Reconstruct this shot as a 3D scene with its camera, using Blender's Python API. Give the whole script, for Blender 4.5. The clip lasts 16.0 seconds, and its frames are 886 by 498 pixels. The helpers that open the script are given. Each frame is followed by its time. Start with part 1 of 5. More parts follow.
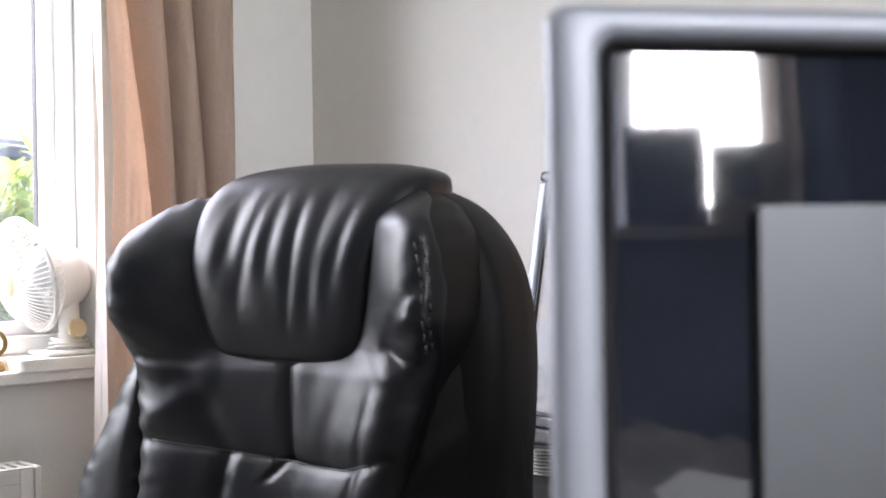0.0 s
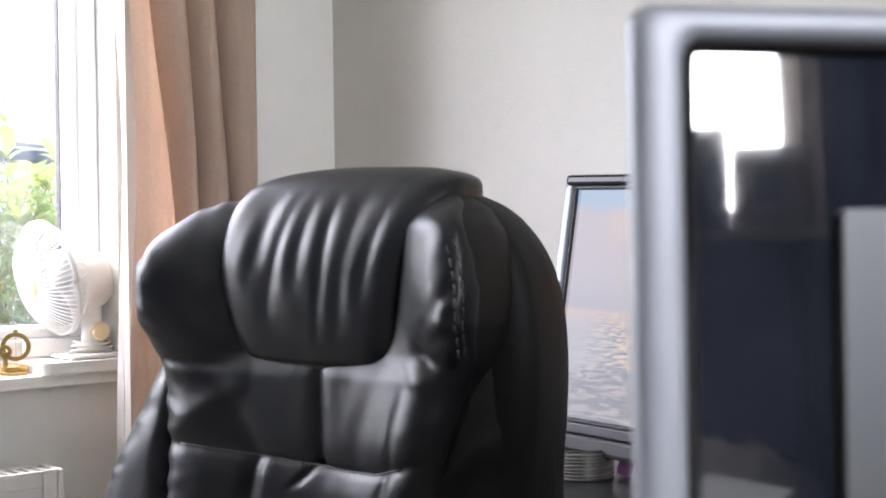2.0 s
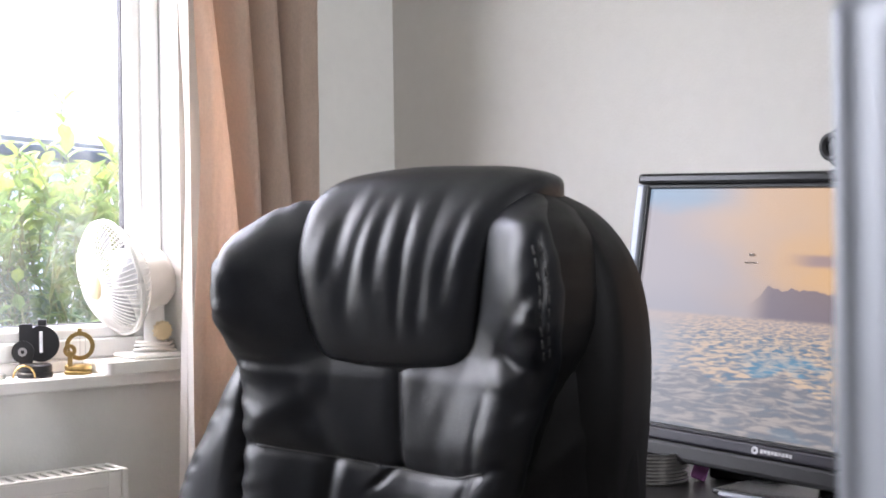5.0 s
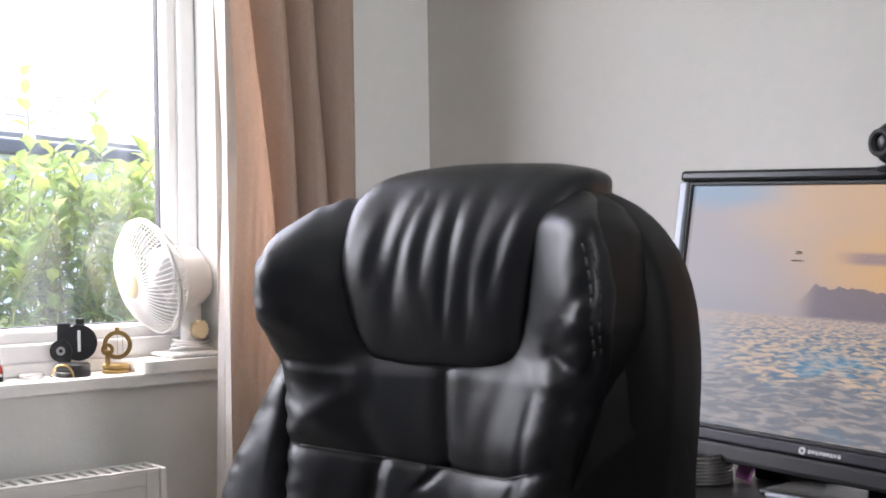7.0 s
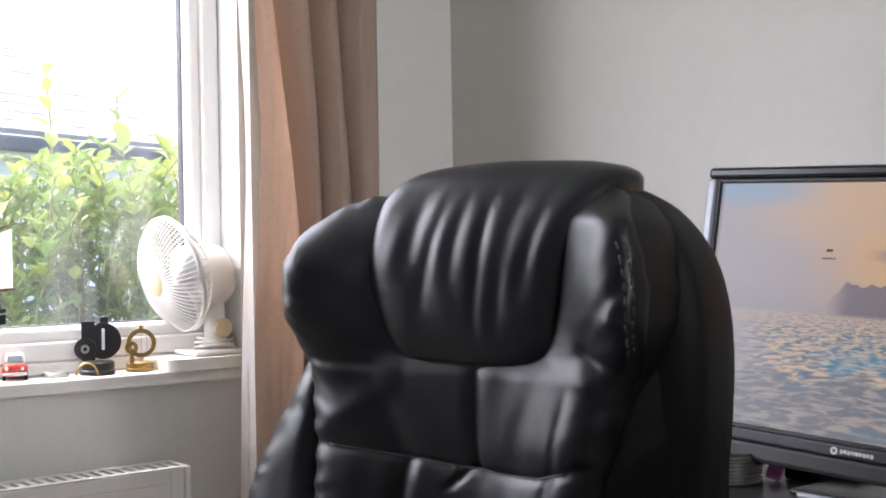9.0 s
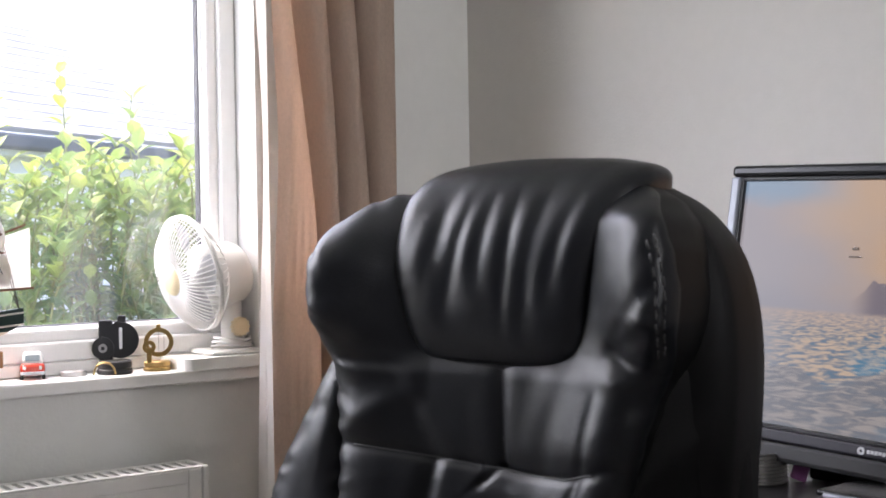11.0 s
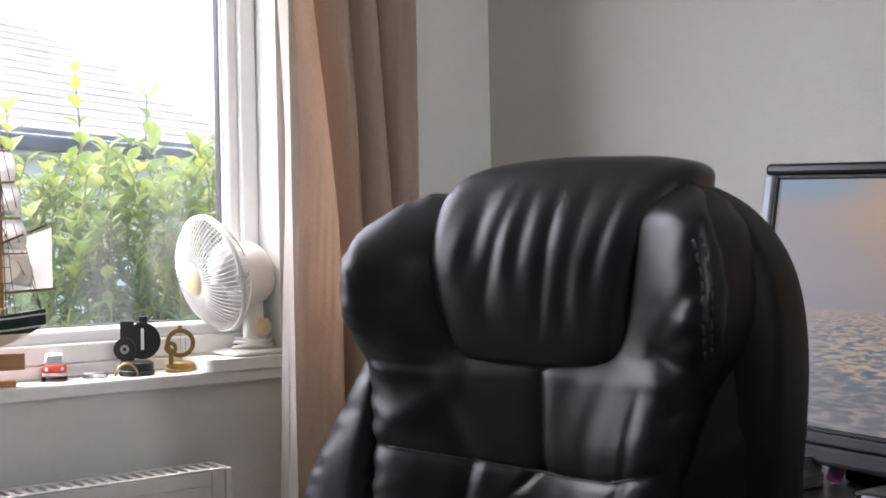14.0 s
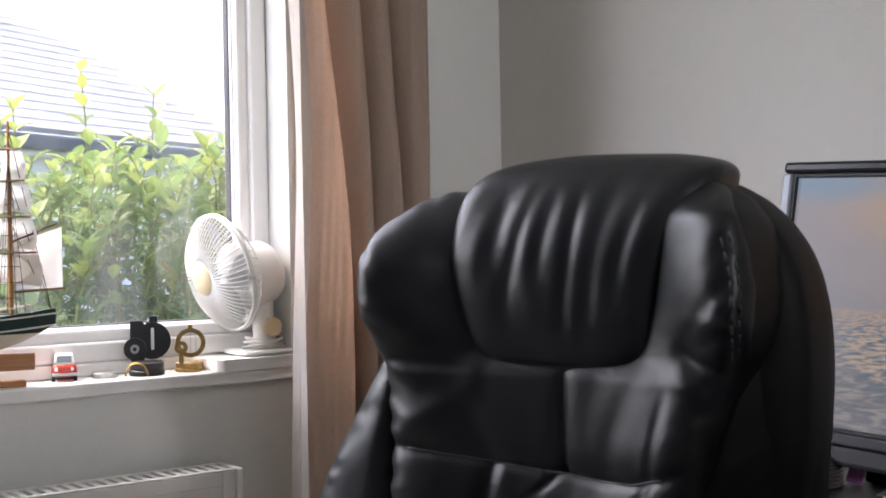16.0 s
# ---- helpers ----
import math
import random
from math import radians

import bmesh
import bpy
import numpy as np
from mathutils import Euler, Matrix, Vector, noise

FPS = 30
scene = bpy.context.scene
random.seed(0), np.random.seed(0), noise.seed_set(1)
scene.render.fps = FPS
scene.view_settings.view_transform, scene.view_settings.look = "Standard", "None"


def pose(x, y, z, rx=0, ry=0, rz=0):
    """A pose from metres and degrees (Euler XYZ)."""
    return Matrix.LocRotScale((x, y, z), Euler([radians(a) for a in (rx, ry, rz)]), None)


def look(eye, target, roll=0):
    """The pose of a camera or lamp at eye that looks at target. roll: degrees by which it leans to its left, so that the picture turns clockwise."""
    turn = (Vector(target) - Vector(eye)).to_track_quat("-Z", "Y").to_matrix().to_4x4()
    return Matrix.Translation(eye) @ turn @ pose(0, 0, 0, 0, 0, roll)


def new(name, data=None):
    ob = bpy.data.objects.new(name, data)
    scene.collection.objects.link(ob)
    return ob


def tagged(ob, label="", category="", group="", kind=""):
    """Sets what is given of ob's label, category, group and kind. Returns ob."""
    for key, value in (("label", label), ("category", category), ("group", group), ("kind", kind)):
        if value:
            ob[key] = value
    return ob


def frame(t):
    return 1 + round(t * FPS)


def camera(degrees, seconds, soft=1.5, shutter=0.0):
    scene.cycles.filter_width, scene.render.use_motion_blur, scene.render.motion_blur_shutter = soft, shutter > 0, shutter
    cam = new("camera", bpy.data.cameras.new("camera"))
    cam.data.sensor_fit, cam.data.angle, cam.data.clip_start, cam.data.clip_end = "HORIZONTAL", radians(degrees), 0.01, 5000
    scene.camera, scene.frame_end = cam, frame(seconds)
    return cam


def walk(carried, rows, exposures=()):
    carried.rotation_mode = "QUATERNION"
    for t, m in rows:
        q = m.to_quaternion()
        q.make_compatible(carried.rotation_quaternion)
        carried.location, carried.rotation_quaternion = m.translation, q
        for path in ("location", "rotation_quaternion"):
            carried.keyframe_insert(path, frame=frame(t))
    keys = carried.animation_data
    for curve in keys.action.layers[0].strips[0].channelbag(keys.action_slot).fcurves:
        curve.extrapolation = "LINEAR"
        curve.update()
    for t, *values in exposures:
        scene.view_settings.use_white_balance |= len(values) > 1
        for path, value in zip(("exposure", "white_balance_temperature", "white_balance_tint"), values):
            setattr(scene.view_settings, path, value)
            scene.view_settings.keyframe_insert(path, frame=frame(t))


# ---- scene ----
cam = camera(38.9, 16.0, soft=1.7)
METRES, EYE, TURN = 0.205, 1.08, -42.0
ROWS = [
    (0.0, 0.0, 0.0, 0.0, 0.04, 1.48, 1.55),
    (0.5, -0.0186, 0.0007, -0.0001, 0.06, 1.54, 1.51),
    (1.0, -0.0438, 0.0044, 0.0008, 0.12, 1.59, 1.48),
    (1.5, -0.0733, 0.0186, 0.0019, 0.28, 1.63, 1.46),
    (2.0, -0.1014, 0.0262, 0.0034, 0.59, 1.66, 1.46),
    (2.5, -0.1377, 0.0437, 0.0065, 0.92, 1.66, 1.48),
    (3.0, -0.1692, 0.0591, 0.0064, 1.28, 1.69, 1.41),
    (3.5, -0.1929, 0.0706, 0.0075, 1.52, 1.71, 1.42),
    (4.0, -0.2335, 0.089, 0.0102, 1.82, 1.7, 1.38),
    (6.5, -0.4026, 0.1688, 0.0223, 3.37, 1.63, 1.4),
    (7.0, -0.428, 0.1835, 0.023, 3.63, 1.61, 1.42),
    (7.5, -0.4533, 0.1994, 0.0246, 3.89, 1.58, 1.4),
    (8.0, -0.47, 0.2048, 0.0259, 4.1, 1.56, 1.39),
    (8.5, -0.4852, 0.2152, 0.0283, 4.28, 1.54, 1.41),
    (9.0, -0.5023, 0.2307, 0.0284, 4.39, 1.52, 1.43),
    (11.5, -0.6318, 0.2933, 0.0313, 4.83, 1.48, 1.45),
    (12.0, -0.6582, 0.3076, 0.0328, 4.9, 1.48, 1.47),
    (12.5, -0.6804, 0.316, 0.0349, 4.95, 1.47, 1.49),
    (13.0, -0.7109, 0.3345, 0.0342, 4.98, 1.49, 1.49),
    (13.5, -0.744, 0.3516, 0.0345, 4.99, 1.49, 1.51),
    (14.0, -0.7787, 0.3705, 0.0375, 5.01, 1.47, 1.54),
    (14.5, -0.8176, 0.3921, 0.0379, 5.06, 1.47, 1.51),
    (15.0, -0.837, 0.4026, 0.038, 5.06, 1.46, 1.53),
    (15.5, -0.8625, 0.4178, 0.0383, 5.09, 1.46, 1.51),
    (16.0, -0.8902, 0.4382, 0.0388, 5.03, 1.45, 1.52),
]
LEVEL = pose(0, 0, 0, -1.8, -0.6, 0)
walk(cam, [(t, pose(0, 0, EYE, 0, 0, TURN) @ LEVEL @ pose(METRES * x, METRES * y, METRES * z, 90 + pitch, roll, yaw)) for t, x, y, z, yaw, pitch, roll in ROWS],
     exposures=[(0.0, 3.80, 6500, 15), (3.5, 3.78, 6500, 15), (7.0, 3.42, 6550, 15), (11.5, 3.15, 6600, 15), (16.0, 2.85, 6600, 15)])
# focus lies on the chair; the aperture blurs what stands close to the lens
cam.data.dof.use_dof = True
cam.data.dof.focus_distance = 2.4
cam.data.dof.aperture_fstop = 12.0

# ---- world and light ----
world = bpy.data.worlds.new("overcast_sky")
scene.world = world
world.use_nodes = True
wn = world.node_tree.nodes
sky = wn.new("ShaderNodeTexSky")
sky.sky_type = "NISHITA"
sky.sun_disc = False
sky.sun_elevation, sky.sun_rotation = radians(58), radians(326.6)
sky.air_density, sky.dust_density = 0.6, 3.0
wn["Background"].inputs["Strength"].default_value = 0.15
world.node_tree.links.new(sky.outputs[0], wn["Background"].inputs["Color"])


def lamp(name, kind, energy, m, size=(1, 1), colour=(1, 1, 1)):
    data = bpy.data.lights.new(name, kind)
    data.energy, data.color = energy, colour
    if kind == "AREA":
        data.shape, data.size, data.size_y = "RECTANGLE", size[0], size[1]
    else:
        data.angle = radians(100.0)
    ob = new(name, data)
    ob.matrix_world = m
    return ob


# bright overcast: the sun is a broad glow high beyond the garden
lamp("sun", "SUN", 0.6, look((-3.1, 4.7, 9.0), (0.0, 0.0, 0.0)), colour=(0.97, 0.98, 1.0))
# sky light through the far part of the side window and through the window behind
lamp("north_window_light", "AREA", 2.6, look((-0.14, 2.56, 1.50), (-0.14, 0.0, 1.40)), (1.0, 1.2), (0.93, 0.97, 1.0))
lamp("south_window_light", "AREA", 16.5, look((-0.03, -2.80, 1.62), (-0.03, 0.0, 1.62)), (0.46, 1.05), (0.96, 0.98, 1.0))


# ---- materials ----
def shader(name, base, rough=0.5, metal=0.0, grain=0.0, scale=40.0, var=0.12, bump=0.0, bump_scale=300.0, spec=0.5, stretch=(1, 1, 1), big=3.0, coat=0.0):
    """A surface with two scales of colour variation and a fine relief."""
    m = bpy.data.materials.new(name)
    m.use_nodes = True
    n, l = m.node_tree.nodes, m.node_tree.links
    b = n["Principled BSDF"]
    b.inputs["Roughness"].default_value = rough
    b.inputs["Metallic"].default_value = metal
    b.inputs["Specular IOR Level"].default_value = spec
    b.inputs["Coat Weight"].default_value = coat
    co = n.new("ShaderNodeTexCoord")
    mp = n.new("ShaderNodeMapping")
    mp.inputs["Scale"].default_value = stretch
    l.new(co.outputs["Object"], mp.inputs["Vector"])
    fine = n.new("ShaderNodeTexNoise")
    fine.inputs["Scale"].default_value, fine.inputs["Detail"].default_value = scale, 6
    wide = n.new("ShaderNodeTexNoise")
    wide.inputs["Scale"].default_value, wide.inputs["Detail"].default_value = big, 3
    l.new(mp.outputs[0], fine.inputs["Vector"])
    l.new(mp.outputs[0], wide.inputs["Vector"])
    add = n.new("ShaderNodeMath")
    add.operation = "ADD"
    l.new(fine.outputs["Fac"], add.inputs[0])
    l.new(wide.outputs["Fac"], add.inputs[1])
    ramp = n.new("ShaderNodeMapRange")
    ramp.inputs["From Min"].default_value, ramp.inputs["From Max"].default_value = 0.6, 1.4
    ramp.inputs["To Min"].default_value, ramp.inputs["To Max"].default_value = 1 - var, 1 + var
    l.new(add.outputs[0], ramp.inputs["Value"])
    mul = n.new("ShaderNodeVectorMath")
    mul.operation = "SCALE"
    mul.inputs[0].default_value = base
    l.new(ramp.outputs[0], mul.inputs["Scale"])
    l.new(mul.outputs[0], b.inputs["Base Color"])
    rr = n.new("ShaderNodeMapRange")
    rr.inputs["To Min"].default_value, rr.inputs["To Max"].default_value = max(0.0, rough - 0.12 * rough), min(1.0, rough + 0.15 * rough)
    l.new(wide.outputs["Fac"], rr.inputs["Value"])
    l.new(rr.outputs[0], b.inputs["Roughness"])
    if bump:
        bt = n.new("ShaderNodeTexNoise")
        bt.inputs["Scale"].default_value, bt.inputs["Detail"].default_value = bump_scale, 4
        l.new(mp.outputs[0], bt.inputs["Vector"])
        bn = n.new("ShaderNodeBump")
        bn.inputs["Strength"].default_value, bn.inputs["Distance"].default_value = bump, 0.002
        l.new(bt.outputs["Fac"], bn.inputs["Height"])
        l.new(bn.outputs[0], b.inputs["Normal"])
    return m


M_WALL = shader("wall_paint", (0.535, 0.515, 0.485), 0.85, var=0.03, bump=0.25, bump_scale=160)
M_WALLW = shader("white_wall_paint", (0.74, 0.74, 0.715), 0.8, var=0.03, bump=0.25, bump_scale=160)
M_CEIL = shader("ceiling_paint", (0.84, 0.84, 0.82), 0.9, var=0.03, bump=0.2)
M_CARPET = shader("carpet", (0.36, 0.33, 0.30), 0.95, var=0.25, scale=300, bump=0.8, bump_scale=500)
M_UPVC = shader("white_plastic", (0.87, 0.87, 0.86), 0.35, var=0.03)
M_SILL = shader("white_gloss_paint", (0.86, 0.85, 0.83), 0.35, var=0.05, bump=0.1, bump_scale=60)
M_GASKET = shader("rubber_gasket", (0.06, 0.06, 0.065), 0.6)
M_CURTAIN = shader("beige_curtain_cloth", (0.69, 0.54, 0.44), 0.9, var=0.10, scale=260, bump=0.5, bump_scale=900, spec=0.2, stretch=(1, 1, 0.5))
M_LEATHER = shader("black_leather", (0.0052, 0.0060, 0.0085), 0.34, var=0.2, scale=120, bump=0.22, bump_scale=600, spec=0.36)
# duller copy of the leather; puts the shade of sides and shell into the material
M_SHELL = shader("shade_dulled_leather", (0.007, 0.007, 0.0075), 0.55, var=0.2, scale=100, bump=0.2, bump_scale=500, spec=0.15)
M_THREAD = shader("black_thread", (0.035, 0.035, 0.037), 0.6)
def lined_cloth(name, base):
    """Thin cloth that lets part of the light through."""
    m = shader(name, base, 0.9, var=0.05, scale=200, bump=0.2, spec=0.2)
    n, l = m.node_tree.nodes, m.node_tree.links
    tr = n.new("ShaderNodeBsdfTranslucent")
    tr.inputs["Color"].default_value = (*base, 1)
    mx = n.new("ShaderNodeMixShader")
    mx.inputs[0].default_value = 0.6
    l.new(n["Principled BSDF"].outputs[0], mx.inputs[1])
    l.new(tr.outputs[0], mx.inputs[2])
    l.new(mx.outputs[0], n["Material Output"].inputs["Surface"])
    return m


M_LINING = lined_cloth("curtain_lining", (0.88, 0.87, 0.85))
M_SAIL = lined_cloth("sail_cloth", (0.80, 0.77, 0.72))
M_RAD = shader("radiator_enamel", (0.72, 0.71, 0.69), 0.4, var=0.03)
M_DARKGAP = shader("gap_shade_grey", (0.16, 0.155, 0.15), 0.7)
M_FAN = shader("ivory_plastic", (0.80, 0.795, 0.765), 0.35, var=0.04)
M_CREAM = shader("cream_plastic", (0.78, 0.66, 0.43), 0.4, var=0.06)
M_BLADE = shader("fan_blade_plastic", (0.42, 0.43, 0.43), 0.3)
M_BRASS = shader("aged_brass", (0.46, 0.32, 0.13), 0.38, metal=0.9, var=0.3, scale=90, bump=0.2)
M_BLACKM = shader("black_enamel", (0.02, 0.02, 0.022), 0.4, var=0.2)
M_STEEL = shader("brushed_steel", (0.60, 0.60, 0.60), 0.3, metal=0.9, var=0.08, stretch=(1, 1, 12))
M_RED = shader("red_car_paint", (0.55, 0.035, 0.015), 0.25, var=0.08, coat=0.5)
M_CARW = shader("white_car_paint", (0.75, 0.75, 0.74), 0.25, var=0.04, coat=0.4)
M_GLASSD = shader("dark_glazing", (0.25, 0.30, 0.33), 0.1, var=0.1)
M_TYRE = shader("tyre_rubber", (0.025, 0.025, 0.025), 0.7)
M_WOOD = shader("varnished_wood", (0.40, 0.17, 0.05), 0.35, var=0.3, scale=30, stretch=(0.6, 8, 8), bump=0.1)
M_DWOOD = shader("dark_mast_wood", (0.16, 0.06, 0.03), 0.5, var=0.3, scale=40)
M_HULLG = shader("green_hull_paint", (0.012, 0.032, 0.028), 0.35, var=0.15)
M_HULLW = shader("cream_hull_paint", (0.62, 0.55, 0.44), 0.4, var=0.1)
M_ROPE = shader("rigging_thread", (0.06, 0.05, 0.04), 0.8)
M_CORD = shader("white_cord", (0.72, 0.70, 0.66), 0.5)
M_SILVERB = shader("silver_bezel_plastic", (0.24, 0.255, 0.29), 0.45, metal=0.25, var=0.06)
M_BLACKP = shader("black_gloss_plastic", (0.012, 0.012, 0.013), 0.26, var=0.1, spec=0.25)
M_GREYP = shader("grey_chin_plastic", (0.030, 0.029, 0.036), 0.45, var=0.06, spec=0.25)
M_MATTEB = shader("black_matt_plastic", (0.018, 0.018, 0.019), 0.5, var=0.12, bump=0.1, spec=0.3)
M_LOGO = shader("silver_print", (0.45, 0.45, 0.46), 0.4)
M_DARKSCREEN = shader("glossy_dark_glass", (0.010, 0.012, 0.018), 0.035, var=0.5, spec=1.0)
M_GREYPANEL = shader("satin_grey_metal", (0.075, 0.08, 0.088), 0.42, metal=0.3, var=0.06)
M_DESK = shader("black_desk_top", (0.022, 0.021, 0.021), 0.33, var=0.7, scale=26, big=14, bump=0.25, bump_scale=40, spec=0.25)
M_TIN = shader("ribbed_tin", (0.16, 0.155, 0.15), 0.35, metal=0.7, var=0.15)
M_PINK = shader("pink_foil", (0.60, 0.22, 0.55), 0.3, metal=0.4, var=0.3)
M_LENS = shader("lens_glass", (0.004, 0.004, 0.006), 0.05, spec=0.8)
M_ROOF = shader("concrete_roof_tile", (0.36, 0.345, 0.33), 0.8, var=0.2, scale=8)
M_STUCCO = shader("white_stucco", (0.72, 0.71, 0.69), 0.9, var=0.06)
M_GUTTER = shader("grey_gutter_plastic", (0.10, 0.105, 0.11), 0.6, var=0.1, spec=0.2)
M_GRASS = shader("grass", (0.07, 0.10, 0.03), 0.95, var=0.4, scale=20, bump=0.6, bump_scale=60)
M_STEM = shader("green_stem", (0.15, 0.17, 0.06), 0.7, var=0.2)
M_BED = shader("taupe_bed_linen", (0.46, 0.42, 0.38), 0.9, var=0.12, scale=120, bump=0.3)
M_PAPER = shader("white_paper", (0.78, 0.78, 0.79), 0.8, var=0.03)
M_FRAMEB = shader("blue_black_card", (0.05, 0.07, 0.10), 0.6, var=0.2)
M_FRAMEG = shader("grey_wood_frame", (0.22, 0.19, 0.17), 0.6, var=0.2)
# grey of the unseen west wall, darkened so the black leather reflects less
M_WESTWALL = shader("unseen_wall_dark_grey", (0.17, 0.167, 0.162), 0.85, var=0.03, bump=0.25, bump_scale=160)
M_DARKWALL = shader("slate_wall_paint", (0.15, 0.16, 0.20), 0.8, var=0.15)


def leaf_material():
    m = bpy.data.materials.new("leaf")
    m.use_nodes = True
    n, l = m.node_tree.nodes, m.node_tree.links
    b = n["Principled BSDF"]
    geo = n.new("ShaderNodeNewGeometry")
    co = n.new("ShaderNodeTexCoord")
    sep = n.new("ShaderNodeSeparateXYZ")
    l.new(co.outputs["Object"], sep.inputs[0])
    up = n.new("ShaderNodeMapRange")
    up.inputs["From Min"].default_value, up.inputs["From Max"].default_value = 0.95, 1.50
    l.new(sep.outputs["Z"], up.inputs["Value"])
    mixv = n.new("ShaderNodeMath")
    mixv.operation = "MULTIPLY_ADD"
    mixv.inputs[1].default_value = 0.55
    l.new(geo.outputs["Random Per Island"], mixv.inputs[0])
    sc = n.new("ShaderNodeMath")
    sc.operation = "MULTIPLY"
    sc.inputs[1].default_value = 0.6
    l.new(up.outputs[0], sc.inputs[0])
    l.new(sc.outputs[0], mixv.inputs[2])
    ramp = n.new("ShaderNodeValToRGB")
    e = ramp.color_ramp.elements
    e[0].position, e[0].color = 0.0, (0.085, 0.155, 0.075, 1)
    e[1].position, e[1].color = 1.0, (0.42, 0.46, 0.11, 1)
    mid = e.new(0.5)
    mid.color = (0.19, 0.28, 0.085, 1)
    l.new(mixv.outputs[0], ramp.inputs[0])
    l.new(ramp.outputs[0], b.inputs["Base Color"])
    b.inputs["Roughness"].default_value = 0.42
    tr = n.new("ShaderNodeBsdfTranslucent")
    l.new(ramp.outputs[0], tr.inputs["Color"])
    mx = n.new("ShaderNodeMixShader")
    mx.inputs[0].default_value = 0.48
    l.new(b.outputs[0], mx.inputs[1])
    l.new(tr.outputs[0], mx.inputs[2])
    l.new(mx.outputs[0], n["Material Output"].inputs["Surface"])
    return m


M_LEAF = leaf_material()


def pane_material():
    m = bpy.data.materials.new("window_glass")
    m.use_nodes = True
    n, l = m.node_tree.nodes, m.node_tree.links
    tr = n.new("ShaderNodeBsdfTransparent")
    gl = n.new("ShaderNodeBsdfGlossy")
    gl.inputs["Roughness"].default_value = 0.03
    mx = n.new("ShaderNodeMixShader")
    mx.inputs[0].default_value = 0.06
    l.new(tr.outputs[0], mx.inputs[1])
    l.new(gl.outputs[0], mx.inputs[2])
    # wiped smears on the glass, and a pale film standing in for window glare
    co = n.new("ShaderNodeTexCoord")
    mp = n.new("ShaderNodeMapping")
    mp.inputs["Rotation"].default_value = (0, 0.7, 0)
    mp.inputs["Scale"].default_value = (9, 9, 2.2)
    l.new(co.outputs["Object"], mp.inputs["Vector"])
    nz = n.new("ShaderNodeTexNoise")
    nz.inputs["Scale"].default_value, nz.inputs["Detail"].default_value = 1.6, 6
    l.new(mp.outputs[0], nz.inputs["Vector"])
    mr = n.new("ShaderNodeMapRange")
    mr.inputs["From Min"].default_value, mr.inputs["From Max"].default_value = 0.38, 0.75
    mr.inputs["To Min"].default_value, mr.inputs["To Max"].default_value = 0.004, 0.040
    l.new(nz.outputs["Fac"], mr.inputs["Value"])
    smear_haze = n.new("ShaderNodeBsdfTranslucent")
    smear_haze.inputs["Color"].default_value = (0.85, 0.87, 0.9, 1)
    mx2 = n.new("ShaderNodeMixShader")
    l.new(mr.outputs[0], mx2.inputs[0])
    l.new(mx.outputs[0], mx2.inputs[1])
    l.new(smear_haze.outputs[0], mx2.inputs[2])
    l.new(mx2.outputs[0], n["Material Output"].inputs["Surface"])
    return m


M_PANE = pane_material()


